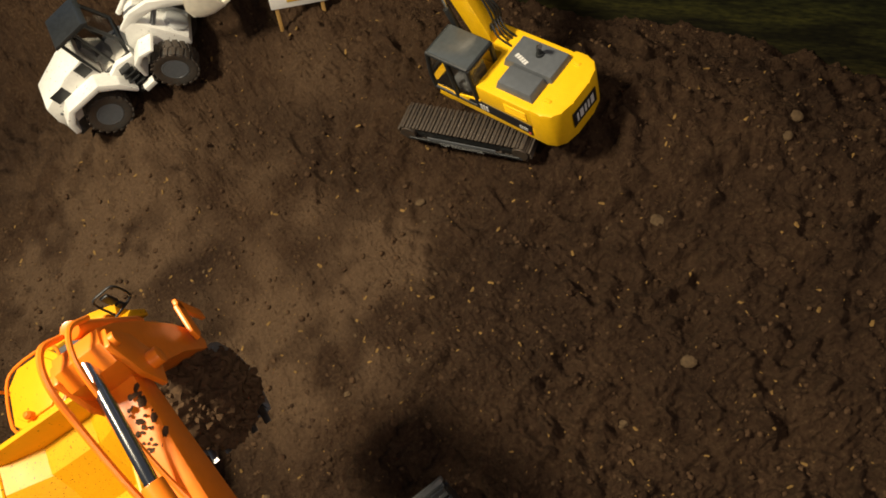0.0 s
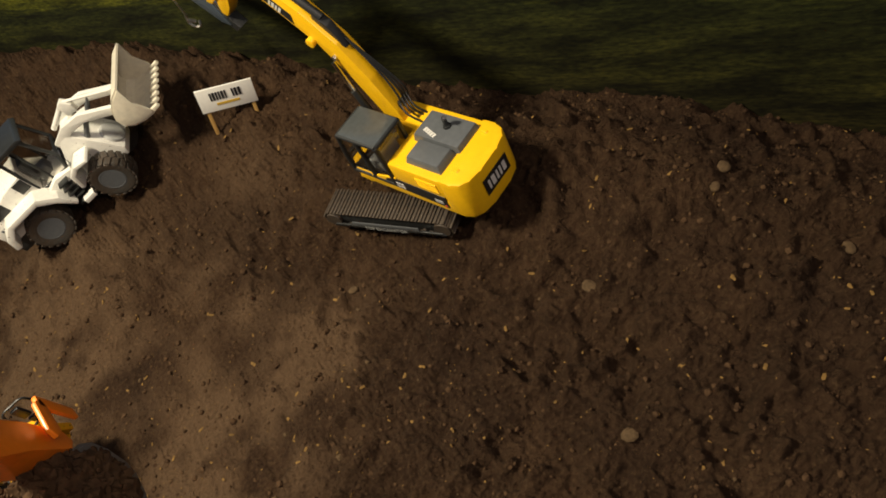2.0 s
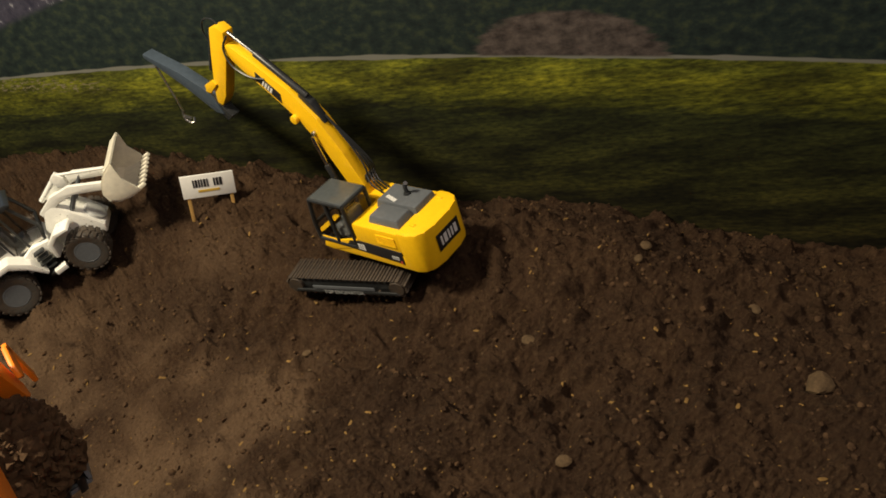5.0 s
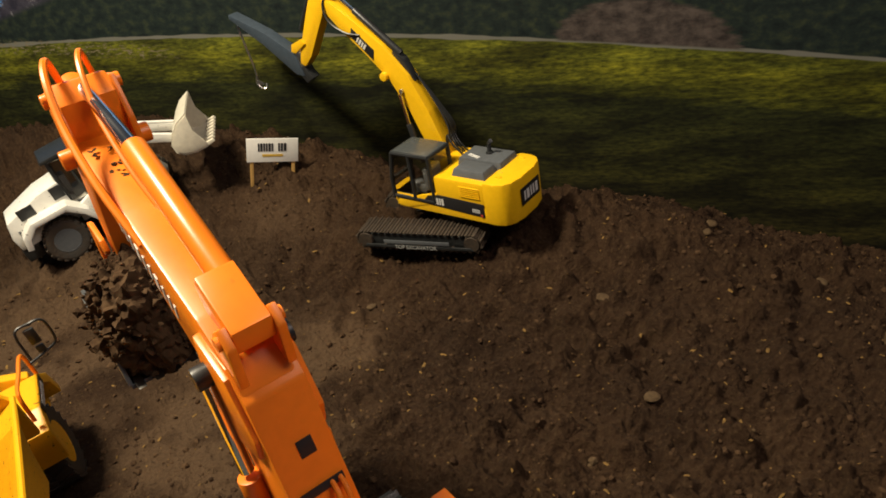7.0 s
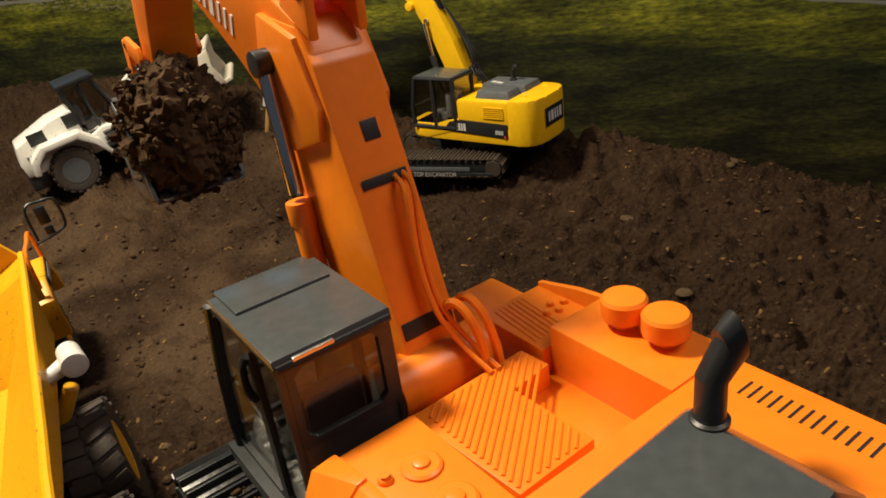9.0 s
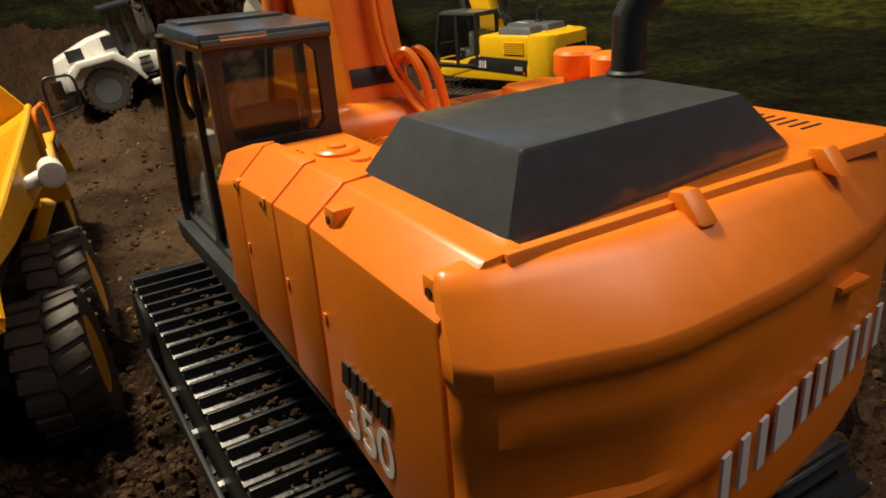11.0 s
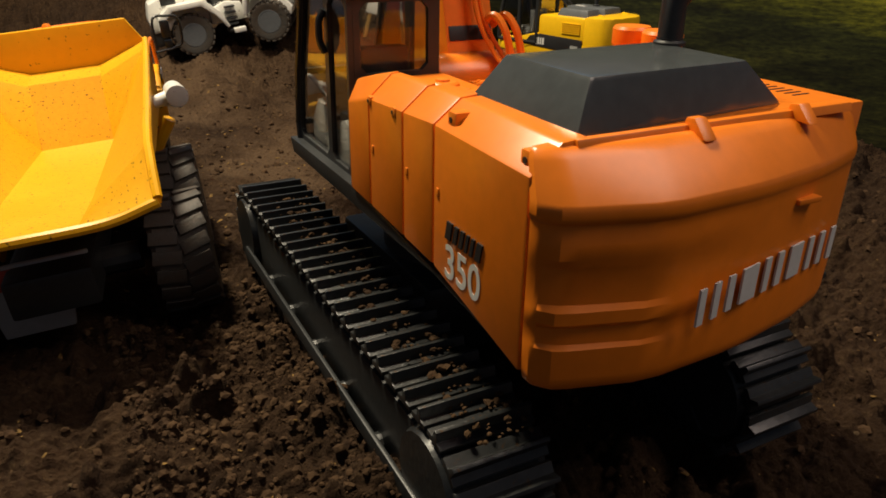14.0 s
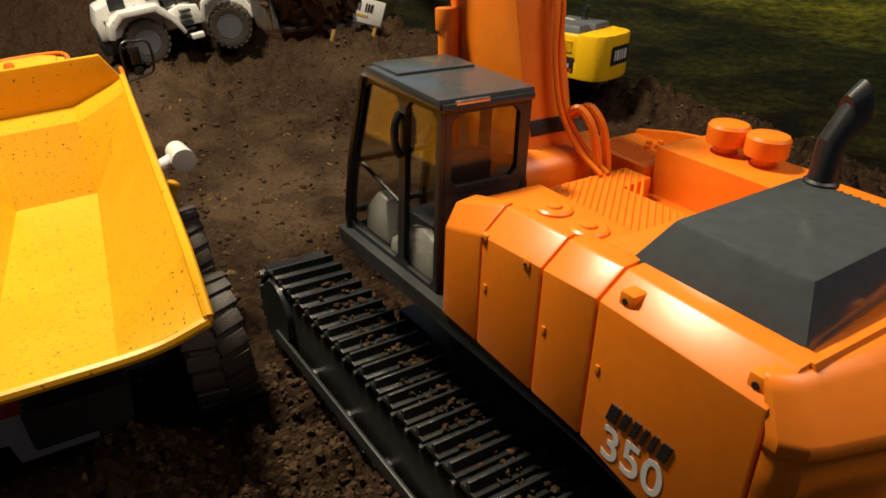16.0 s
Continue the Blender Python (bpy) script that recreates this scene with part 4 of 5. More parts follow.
# bucket: curved back, two cheeks, teeth
bm = B()
curl = [(3.16, 2.50), (3.26, 2.40), (3.34, 2.25), (3.35, 2.08), (3.30, 1.92), (3.22, 1.84), (3.02, 1.82), (2.80, 1.86)]
strip(bm, [(-0.08, y, z) for y, z in curl], (1, 0, 0), 0.32, 0.03)
for x in (-0.40, 0.24):
    prism(bm, "x", x - 0.015, x + 0.015, [*curl, (2.84, 1.94), (2.98, 2.32)], 0.006)
bucket = part("bucket", bm, GREY, stick, "dark steel bucket heaped with soil")
for k in range(5):
    x = -0.34 + k * 0.13
    bm = B()
    prism(bm, "x", x - 0.03, x + 0.03, [(2.84, 1.84), (2.84, 1.89), (2.68, 1.88)], 0.005)
    part("tooth", bm, SILVER, bucket)


def heap(name, centre, radii, seed, mat, parent=None, label="", bits=260, squash=1.0):
    """A crumbly heap of soil: a noisy core with crumbs all over it."""
    rng = random.Random(seed)
    bm = B()
    made = bmesh.ops.create_icosphere(bm, subdivisions=5, radius=1)
    for v in made["verts"]:
        n = v.co.normalized()
        k = 1 + 0.22 * noise.noise(n * 1.7 + Vector((seed, 0, 0))) + 0.16 * noise.noise(n * 5 + Vector((0, seed, 0))) + 0.10 * noise.noise(n * 13) + 0.05 * noise.noise(n * 30)
        v.co = Vector(centre) + Vector((n.x * radii[0], n.y * radii[1], n.z * radii[2])) * k
    for _ in range(bits):
        n = Vector((rng.gauss(0, 1), rng.gauss(0, 1), rng.gauss(0, 1))).normalized()
        r = 0.012 + 0.03 * rng.random() ** 2
        p = Vector(centre) + Vector((n.x * radii[0], n.y * radii[1], n.z * radii[2])) * rng.uniform(0.93, 1.12)
        made = bmesh.ops.create_icosphere(bm, subdivisions=1, radius=r, matrix=Matrix.Translation(p))
        for v in made["verts"]:
            v.co += Vector((rng.uniform(-1, 1), rng.uniform(-1, 1), rng.uniform(-1, 1))) * r * 0.4
    if parent is None:
        return solid(name, bm, mat, label, "soil", kind="stuff")
    return part(name, bm, mat, parent, label)


heap("bucket_soil", (-0.03, 3.44, 2.27), (0.40, 0.38, 0.46), 3, SOIL_CLUMP, None, "heap of crumbly brown soil in the orange bucket", 420)

scatter("track_soil", 600, SOIL_CLUMP, "brown soil crumbs caught on the black track shoes", (0.006, 0.026), 0.6, 31, (-0.86, -0.60, -1.15, 1.75), 0.3, 1.0, lambda x, y: 0.585 + 0 * x)
scatter("boom_mud", 45, SOIL_CLUMP, "dried mud flakes on top of the orange arm", (0.012, 0.032), 0.2, 32, (0.0, 0.22, 2.42, 2.86), 0.4, 1.4, lambda x, y: 3.50 + 0.40 * (y - 2.3))


# ---- yellow excavator on the bank ----
YX = thing("crawler_excavator", at_u(4.02, 5.14, 0.45, 0, 0, 17), "yellow model crawler excavator with a lifting jib, standing on the bank", "excavator")
tracks_turn = at_u(-0.11, 0.42, -0.08, 0, 0, 16)
for x0, x1 in ((-0.63, -0.28), (0.28, 0.63)):
    belt = track_unit(YX, x0, x1, -0.82, 0.84, 0.05, 0.29, 40, STEEL_DUSTY, BLACK, m=tracks_turn)
    side = -1 if x0 < 0 else 1
    sx = x0 - 0.027 if side < 0 else x1 + 0.027
    bm = B()
    box(bm, sx - 0.004, sx + 0.004, -0.42, 0.45, 0.15, 0.20, 0.002)
    part("label_strip", bm, GREY, belt)
    if side < 0:
        lettering("lettering", "TOP EXCAVATOR", 0.075, PALE, belt, face_pose((sx - 0.006, 0.03, 0.105), (0, -1, 0), (0, 0, 1)), 0.92)
bm = B()
rod(bm, (0, 0, 0.1), (0, 0, 0.40), 0.3, None, 28)
part("slewing_ring", bm, BLACK, YX)
bm = B()
plan = [(-0.40, 0.72), (-0.40, -0.66), (-0.30, -0.84), (-0.10, -0.92), (0.16, -0.92), (0.35, -0.84), (0.45, -0.66), (0.45, 0.45), (0.0, 0.50), (0.0, 0.86), (-0.30, 0.86)]
prism(bm, "z", 0.35, 0.55, plan, 0.02)
part("lower_body", bm, YELLOW, YX)
bm = B()
plan = [(-0.40, 0.10), (-0.40, -0.62), (0.45, -0.62), (0.45, 0.45), (0.12, 0.48), (0.10, 0.10)]
prism(bm, "z", 0.50, 0.86, plan, 0.045)
part("engine_house", bm, YELLOW, YX)
bm = B()
plan = [(-0.405, -0.60), (-0.405, -0.76), (-0.37, -0.87), (-0.28, -0.94), (-0.12, -0.975), (0.17, -0.975), (0.33, -0.94), (0.42, -0.87), (0.455, -0.76), (0.455, -0.60)]
prism(bm, "z", 0.34, 0.885, plan, 0.05)
weight = part("counterweight", bm, YELLOW, YX, "rounded yellow counterweight with a black plate")
plate = face_pose((0.03, -0.978, 0.64), (1, 0, 0), (0, 0, 1))
bm = B()
box(bm, -0.20, 0.20, -0.11, 0.11, 0, 0.006, 0.003)
sign_plate = part("plate", bm, INK, weight, "black name plate", plate)
bars("maker_mark", [0.03, 0.055, 0.03, 0.03, 0.05], 0.12, 0.025, DECAL, weight, face_pose((0.03, -0.984, 0.64), (1, 0, 0), (0, 0, 1)), "pale block lettering shapes")
for x in (-0.22, 0.30):
    bm = B()
    prism(bm, "x", x - 0.02, x + 0.02, [(-0.68, 0.87), (-0.70, 0.905), (-0.76, 0.90), (-0.79, 0.87)], 0.006)
    part("lifting_lug", bm, YELLOW, weight)
bm = B()
prism(bm, "x", -0.408, -0.395, [(-0.60, 0.43), (-0.60, 0.60), (0.05, 0.62), (0.22, 0.585), (0.32, 0.47)], 0.003)
panel = part("side_plate", bm, INK, YX, "black side panel with pale lettering shapes")
bars("maker_mark", [0.02, 0.025, 0.02, 0.03], 0.085, 0.014, DECAL, panel, face_pose((-0.41, 0.05, 0.53), (0, -1, 0), (0, 0, 1)), "pale block lettering shapes")
bars("model_mark", [0.022, 0.022, 0.022, 0.022], 0.045, 0.006, PALE, panel, face_pose((-0.41, -0.49, 0.50), (0, -1, 0), (0, 0, 1)), "small pale lettering shapes")
bars("stripe", [0.03], 0.03, 0, RED, panel, face_pose((-0.41, -0.565, 0.45), (0, -1, 0), (0, 0, 1)))
bm = B()
for k in range(6):
    box(bm, -0.413, -0.40, -0.56, -0.28, 0.66 + k * 0.024, 0.671 + k * 0.024, 0.002)
part("grille", bm, YELLOW, YX)
# grey hoods and muffler
bm = B()
prism(bm, "z", 0.85, 0.945, [(-0.31, -0.60), (-0.02, -0.60), (-0.02, -0.12), (-0.31, -0.12)], 0.014, inset_b=[(-0.28, -0.56), (-0.04, -0.56), (-0.04, -0.15), (-0.28, -0.15)])
prism(bm, "z", 0.85, 0.955, [(-0.03, -0.66), (0.35, -0.66), (0.35, -0.02), (-0.03, -0.02)], 0.014, inset_b=[(-0.01, -0.63), (0.33, -0.63), (0.33, -0.05), (-0.01, -0.05)])
hood = part("hood", bm, GREY, YX, "grey engine hoods")
bars("maker_mark", [0.03, 0.03, 0.03, 0.03, 0.03], 0.05, 0.008, DECAL, hood, face_pose((0.06, -0.22, 0.957), (0.3, 0.95, 0), (-0.95, 0.3, 0)), "small pale lettering shapes")
bm = B()
rod(bm, (0.19, -0.36, 0.94), (0.19, -0.36, 0.98), 0.05, 0.04, 20, 0.006)
hose(bm, [(0.19, -0.36, 0.97), (0.19, -0.36, 1.04), (0.185, -0.375, 1.09), (0.17, -0.41, 1.13)], 0.026, 12)
part("muffler", bm, BLACK, YX)
# cab
X0, X1, Y0, Y1, Z0, Z1 = -0.395, 0.0, 0.12, 0.68, 0.50, 1.12
bm = B()
prism(bm, "x", X0 - 0.01, X1 + 0.01, [(Y0 - 0.01, Z1 - 0.045), (Y0, Z1), (Y1 - 0.03, Z1 + 0.01), (Y1 + 0.02, Z1 - 0.02), (Y1 + 0.02, Z1 - 0.045)], 0.014)
cab2 = part("cab", box(B(), X0, X1, Y0, Y1 + 0.08, Z0 - 0.02, Z0 + 0.05, 0.01), BLACK, YX, "black glazed cab")
part("roof", bm, CHARCOAL, cab2)
bm = B()
prof = [(Y0, Z0), (Y1 + 0.08, Z0), (Y1 + 0.08, Z0 + 0.22), (Y1, Z1 - 0.03), (Y0, Z1 - 0.03)]
for x in (X0, X1):
    pts = [(x, *p) for p in prof]
    for a, b in zip(pts, pts[1:] + pts[:1]):
        rod(bm, a, b, 0.028, None, 8)
    rod(bm, (x, 0.42, Z0), (x, 0.42, Z1 - 0.03), 0.03, None, 8)
for p in prof:
    rod(bm, (X0, *p), (X1, *p), 0.026, None, 8)
part("cab_frame", bm, BLACK, cab2)
bm = B()
box(bm, X0 + 0.06, X1 - 0.06, 0.28, 0.52, Z0 + 0.05, Z0 + 0.18, 0.03)
box(bm, X0 + 0.06, X1 - 0.06, 0.22, 0.30, Z0 + 0.1, Z0 + 0.4, 0.03)
part("seat", bm, GREY, cab2)
for nm, pts, d in (("side_window", [(X0, Y0 + 0.03, Z0 + 0.05), (X0, Y1 + 0.05, Z0 + 0.05), (X0, Y1 + 0.05, Z0 + 0.22), (X0, Y1 - 0.02, Z1 - 0.06), (X0, Y0 + 0.03, Z1 - 0.06)], (0.006, 0, 0)),
                   ("rear_window", [(X0 + 0.03, Y0, Z0 + 0.28), (X1 - 0.03, Y0, Z0 + 0.28), (X1 - 0.03, Y0, Z1 - 0.06), (X0 + 0.03, Y0, Z1 - 0.06)], (0, 0.006, 0))):
    bm = B()
    face = bm.faces.new([bm.verts.new(p) for p in pts])
    made = bmesh.ops.extrude_face_region(bm, geom=[face])
    bmesh.ops.translate(bm, vec=d, verts=[v for v in made["geom"] if isinstance(v, bmesh.types.BMVert)])
    bmesh.ops.recalc_face_normals(bm, faces=bm.faces)
    part(nm, bm, GLASS, cab2).visible_shadow = False
bm = B()
box(bm, X0, X1, Y0 - 0.008, Y0 + 0.008, Z0, Z0 + 0.27, 0.003)
part("rear_wall", bm, YELLOW, cab2)
bm = B()
prism(bm, "x", X0 - 0.012, X0 + 0.006, [(Y0 - 0.05, 0.50), (Y0 - 0.05, 0.64), (Y0 + 0.12, 0.60), (Y1 + 0.02, 0.46), (Y1 + 0.06, 0.38), (Y1 - 0.1, 0.36)], 0.004)
part("door_skirt", bm, YELLOW, cab2)
# boom, stick, jib
turn = pose(0, 0, 0, 0, 0, 0.5)
BX = 0.25
boom_y = [(0.20, 0.60), (0.44, 0.60), (0.56, 0.95), (0.74, 1.40), (0.98, 1.80), (1.30, 2.12), (1.64, 2.42), (1.86, 2.66), (1.84, 2.75), (1.74, 2.76), (1.36, 2.50), (0.98, 2.22), (0.66, 1.86), (0.44, 1.42), (0.28, 0.98)]
bm = B()
prism(bm, "x", BX - 0.095, BX + 0.095, boom_y, 0.014)
boom2 = part("boom", bm, YELLOW, YX, "yellow cranked boom", turn)
for y, z in ((1.02, 1.84),):
    bm = B()
    rod(bm, (BX - 0.15, y, z), (BX + 0.15, y, z), 0.055, None, 16, 0.01)
    part("bracket", bm, YELLOW, boom2)
bm = B()
rod(bm, (BX - 0.125, 0.80, 1.66), (BX + 0.125, 0.80, 1.66), 0.03, None, 16, 0.006)
part("pin", bm, SILVER, boom2)
bm = B()
prism(bm, "x", BX - 0.101, BX - 0.09, [(1.16, 2.03), (1.46, 2.32), (1.42, 2.43), (1.12, 2.16)], 0.003)
plate2 = part("side_plate", bm, INK, boom2, "black name plate")
bars("maker_mark", [0.022, 0.03, 0.022, 0.03], 0.075, 0.016, DECAL, boom2, face_pose((BX - 0.102, 1.30, 2.24), (0, -0.73, -0.68), (0, -0.68, 0.73)), "pale block lettering shapes")
bm = B()
rod(bm, (BX, 0.78, 2.10), (BX, 1.40, 2.62), 0.045, None, 16, 0.008)
part("stick_cylinder", bm, BLACK, boom2, "black hydraulic cylinder")
bm = B()
rod(bm, (BX, 1.38, 2.60), (BX, 1.80, 2.92), 0.026, None, 14)
part("piston_rod", bm, CHROME, boom2)
bm = B()
prism(bm, "x", BX - 0.05, BX + 0.05, [(0.60, 1.78), (0.72, 2.05), (0.86, 2.17), (0.90, 2.08), (0.74, 1.86)], 0.012)
part("valve_cover", bm, BLACK, boom2)
for x in (BX - 0.15, BX + 0.15):
    bm = B()
    rod(bm, (x, 0.62, 0.74), (x, 0.74, 1.25), 0.04, None, 14, 0.006)
    part("lift_cylinder", bm, BLACK, boom2)
    bm = B()
    rod(bm, (x, 0.73, 1.22), (x, 0.80, 1.64), 0.024, None, 12)
    part("piston_rod", bm, CHROME, boom2)
for k, dx in enumerate((0.02, 0.06, 0.10, -0.03)):
    bm = B()
    hose(bm, [(BX + dx, 0.12 - 0.03 * k, 0.84), (BX + dx - 0.05, 0.16, 1.0), (BX + dx, 0.26, 1.10), (BX + dx, 0.30, 0.96), (BX + dx, 0.22, 1.18), (BX + dx * 0.5 + 0.02, 0.36, 1.46), (BX + 0.02, 0.62, 1.86)], 0.012, 6)
    part("hose", bm, BLACK, boom2)
bm = B()
hose(bm, [(BX - 0.10, 1.30, 2.34), (BX - 0.13, 1.52, 2.38), (BX - 0.14, 1.74, 2.52), (BX - 0.11, 1.80, 2.72), (BX - 0.06, 1.70, 2.86)], 0.013, 6)
part("hose", bm, BLACK, boom2)
bm = B()
hose(bm, [(BX, 1.82, 2.84), (BX, 1.92, 3.02), (BX, 2.12, 3.02), (BX, 2.22, 2.86), (BX, 2.16, 2.66)], 0.011, 6)
part("hose", bm, BLACK, boom2)
bm = B()
stick_y = [(1.72, 2.90), (1.82, 2.98), (1.95, 2.96), (2.16, 2.62), (2.46, 2.10), (2.52, 1.92), (2.44, 1.88), (2.28, 2.02), (1.90, 2.55)]
prism(bm, "x", BX - 0.08, BX + 0.08, stick_y, 0.014)
stick2 = part("stick", bm, YELLOW, YX, "yellow stick", turn)
bm = B()
rod(bm, (BX, 2.05, 2.88), (BX, 2.42, 2.36), 0.036, None, 14, 0.006)
part("bucket_cylinder", bm, BLACK, stick2)
for x in (BX - 0.09, BX + 0.09):
    bm = B()
    prism(bm, "x", x - 0.015, x + 0.015, [(2.32, 2.20), (2.38, 2.26), (2.58, 2.18), (2.62, 2.08), (2.54, 2.06)], 0.008)
    part("link", bm, YELLOW, stick2)
bm = B()
prism(bm, "x", BX - 0.07, BX + 0.07, [(2.44, 1.80), (2.36, 1.72), (2.50, 1.64), (2.64, 1.80), (2.66, 1.95), (2.52, 2.0)], 0.01)
part("coupler", bm, BLACK, stick2, "black quick coupler")
bm = B()
prism(bm, "x", BX - 0.075, BX + 0.075, [(2.46, 1.86), (2.44, 2.0), (2.60, 2.10), (2.68, 2.0), (2.60, 1.88)], 0.008)
part("coupler_plate", bm, SILVER, stick2)
bm = B()
prism(bm, "x", BX - 0.085, BX + 0.085, [(2.50, 1.74), (2.58, 2.04), (3.10, 2.32), (3.74, 2.56), (3.76, 2.50), (3.16, 2.14), (2.66, 1.76)], 0.012)
jib = part("lifting_jib", bm, SLATE, stick2, "blue-grey steel lifting jib")
bm = B()
rod(bm, (BX - 0.05, 3.72, 2.5), (BX + 0.05, 3.72, 2.5), 0.03, None, 12)
part("end_pin", bm, SILVER, jib)
line = [(BX, 3.72, 2.48), (BX, 3.71, 2.30), (BX - 0.01, 3.66, 2.05), (BX - 0.02, 3.60, 1.82), (BX - 0.03, 3.58, 1.66)]
bm = B()
for a, b in zip(line, line[1:]):
    for k in range(6):
        p = Vector(a).lerp(Vector(b), k / 6)
        q = Vector(a).lerp(Vector(b), (k + 0.85) / 6)
        rod(bm, p, q, 0.017, None, 6)
part("chain", bm, SILVER, jib, "thin steel chain")
bm = B()
hose(bm, [(BX - 0.03, 3.58, 1.66), (BX - 0.05, 3.60, 1.56), (BX - 0.03, 3.55, 1.48), (BX + 0.01, 3.50, 1.47), (BX + 0.04, 3.50, 1.53)], 0.02, 8)
rod(bm, (BX - 0.05, 3.60, 1.60), (BX + 0.02, 3.56, 1.52), 0.028, None, 8)
part("hook", bm, SILVER, jib, "steel hook")


# ---- wheels ----
def wheel_meshes(r, w, lugs, rim_mat):
    """Tyre, rim and one tread block; the wheel turns about its local x axis."""
    bm = B()
    lathe(bm, [(r * 0.56, -w * 0.42), (r * 0.80, -w * 0.5), (r * 0.90, -w * 0.48), (r * 0.95, -w * 0.40), (r * 0.955, 0), (r * 0.95, w * 0.40), (r * 0.90, w * 0.48), (r * 0.80, w * 0.5), (r * 0.56, w * 0.42)], (0, 0, 0), (1, 0, 0), 40)
    tyre = mesh_of(bm, "tyre", RUBBER, 30)
    bm = B()
    for s in (-1, 1):
        lathe(bm, [(r * 0.57, s * w * 0.43), (r * 0.52, s * w * 0.44), (r * 0.48, s * w * 0.30), (r * 0.26, s * w * 0.26), (r * 0.22, s * w * 0.36), (r * 0.06, s * w * 0.38)], (0, 0, 0), (1, 0, 0), 28)
    rim = mesh_of(bm, "rim", rim_mat)
    bm = B()
    prism(bm, "z", -r * 0.03, r * 0.045, [(-w * 0.24, -r * 0.12), (w * 0.24, -r * 0.09), (w * 0.24, r * 0.12), (-w * 0.24, r * 0.09)], r * 0.012)
    return tyre, rim, mesh_of(bm, "lug", RUBBER), (r, w, lugs)


def wheel(parent, meshes, m):
    tyre = new("wheel", meshes[0])
    tyre.parent, tyre.matrix_basis = parent, m
    rim = new("rim", meshes[1])
    rim.parent = tyre
    r, w, lugs = meshes[3]
    for k in range(lugs):
        for side, shift in ((-1, 0.0), (1, 0.5)):
            lug = new("lug", meshes[2])
            lug.parent = tyre
            lug.matrix_basis = Matrix.Rotation((k + shift) * 2 * math.pi / lugs, 4, "X") @ Matrix.Translation((side * w * 0.25 * U, 0, r * 0.95 * U)) @ Matrix.Rotation(side * 0.22 + (math.pi if side < 0 else 0), 4, "Z")
    return tyre


# ---- white wheel loader ----
LX = thing("wheel_loader", at_u(0.64, 9.41, 0.53, 0, -9.5, -3.6), "white model wheel loader with its bucket raised, climbing a soil bank", "wheel loader")
WR = 0.31
loader_wheel = wheel_meshes(WR, 0.26, 20, GREY)
front_turn = pose(0, 0, 0, 0, 0, -20) @ at_u(0.14, 0, 0)
for x, y, fr in ((-0.62, -0.39, 0), (-0.62, 0.39, 0), (0.58, -0.39, 1), (0.58, 0.39, 1)):
    m = at_u(x, y, WR + 0.02, 0, 0, 90)
    wheel(LX, loader_wheel, front_turn @ m if fr else m)
bm = B()
prism(bm, "y", -0.30, 0.30, [(-1.18, 0.42), (-1.20, 0.62), (-1.14, 0.86), (-0.62, 1.02), (-0.30, 1.06), (-0.28, 0.62), (-0.30, 0.45)], 0.04)
part("engine_hood", bm, WHITE, LX, "white sloping engine hood")
for s in (-1, 1):
    bm = B()
    y0, y1 = (-0.56, -0.26) if s < 0 else (0.26, 0.56)
    prism(bm, "y", y0, y1, [(-1.10, 0.48), (-1.06, 0.66), (-0.88, 0.80), (-0.36, 0.80), (-0.16, 0.60), (-0.06, 0.36), (-0.10, 0.34), (-0.24, 0.56), (-0.42, 0.72), (-0.84, 0.72), (-0.98, 0.60), (-1.02, 0.46)], 0.014)
    part("rear_fender", bm, WHITE, LX)
bm = B()
box(bm, -1.20, -0.95, -0.28, 0.28, 0.22, 0.44, 0.03)
part("rear_bumper", bm, BLACK, LX, "black rear bumper")
bm = B()
box(bm, -0.96, -0.74, -0.308, -0.298, 0.80, 0.96, 0.004)
part("side_vent", bm, BLACK, LX)
bm = B()
for k in range(5):
    box(bm, -1.08 + k * 0.05, -1.05 + k * 0.05, -0.309, -0.30, 0.66, 0.70, 0.002)
part("label_bars", bm, GREY, LX)
bm = B()
box(bm, -0.46, -0.30, -0.309, -0.298, 0.84, 1.02, 0.004)
part("side_vent", bm, BLACK, LX)
bm = B()
box(bm, -0.10, 0.10, -0.52, -0.28, 0.26, 0.30, 0.012)
for k in range(4):
    box(bm, -0.12 + k * 0.015, 0.08, -0.48, -0.30, 0.36 + k * 0.085, 0.385 + k * 0.085, 0.006)
ladder = part("ladder", bm, BLACK, LX, "black access steps")
bm = B()
box(bm, -0.02, 0.16, -0.56, -0.44, 0.24, 0.31, 0.01)
part("foot_step", bm, WHITE, LX)
bm = B()
prism(bm, "y", -0.36, 0.36, [(-0.30, 0.40), (-0.30, 0.62), (-0.05, 0.70), (0.20, 0.66), (0.26, 0.40)], 0.02)
part("middle_frame", bm, WHITE, LX)
bm = B()
cabz0, cabz1 = 0.66, 1.34
prof = [(-0.30, cabz0), (0.16, cabz0), (0.24, cabz0 + 0.22), (0.10, cabz1), (-0.28, cabz1)]
for y in (-0.26, 0.26):
    pts = [(p[0], y, p[1]) for p in prof]
    for a, b in zip(pts, pts[1:] + pts[:1]):
        rod(bm, a, b, 0.026, None, 8)
    rod(bm, (-0.06, y, cabz0), (-0.06, y, cabz1), 0.018, None, 8)
for p in prof:
    rod(bm, (p[0], -0.26, p[1]), (p[0], 0.26, p[1]), 0.022, None, 8)
cab3 = part("cab", bm, BLACK, LX, "black cab frame with open sides")
bm = B()
prism(bm, "y", -0.31, 0.31, [(-0.36, cabz1), (-0.34, cabz1 + 0.05), (0.12, cabz1 + 0.06), (0.18, cabz1 + 0.02), (0.16, cabz1 - 0.01)], 0.016)
part("roof", bm, BLACK, cab3)
bm = B()
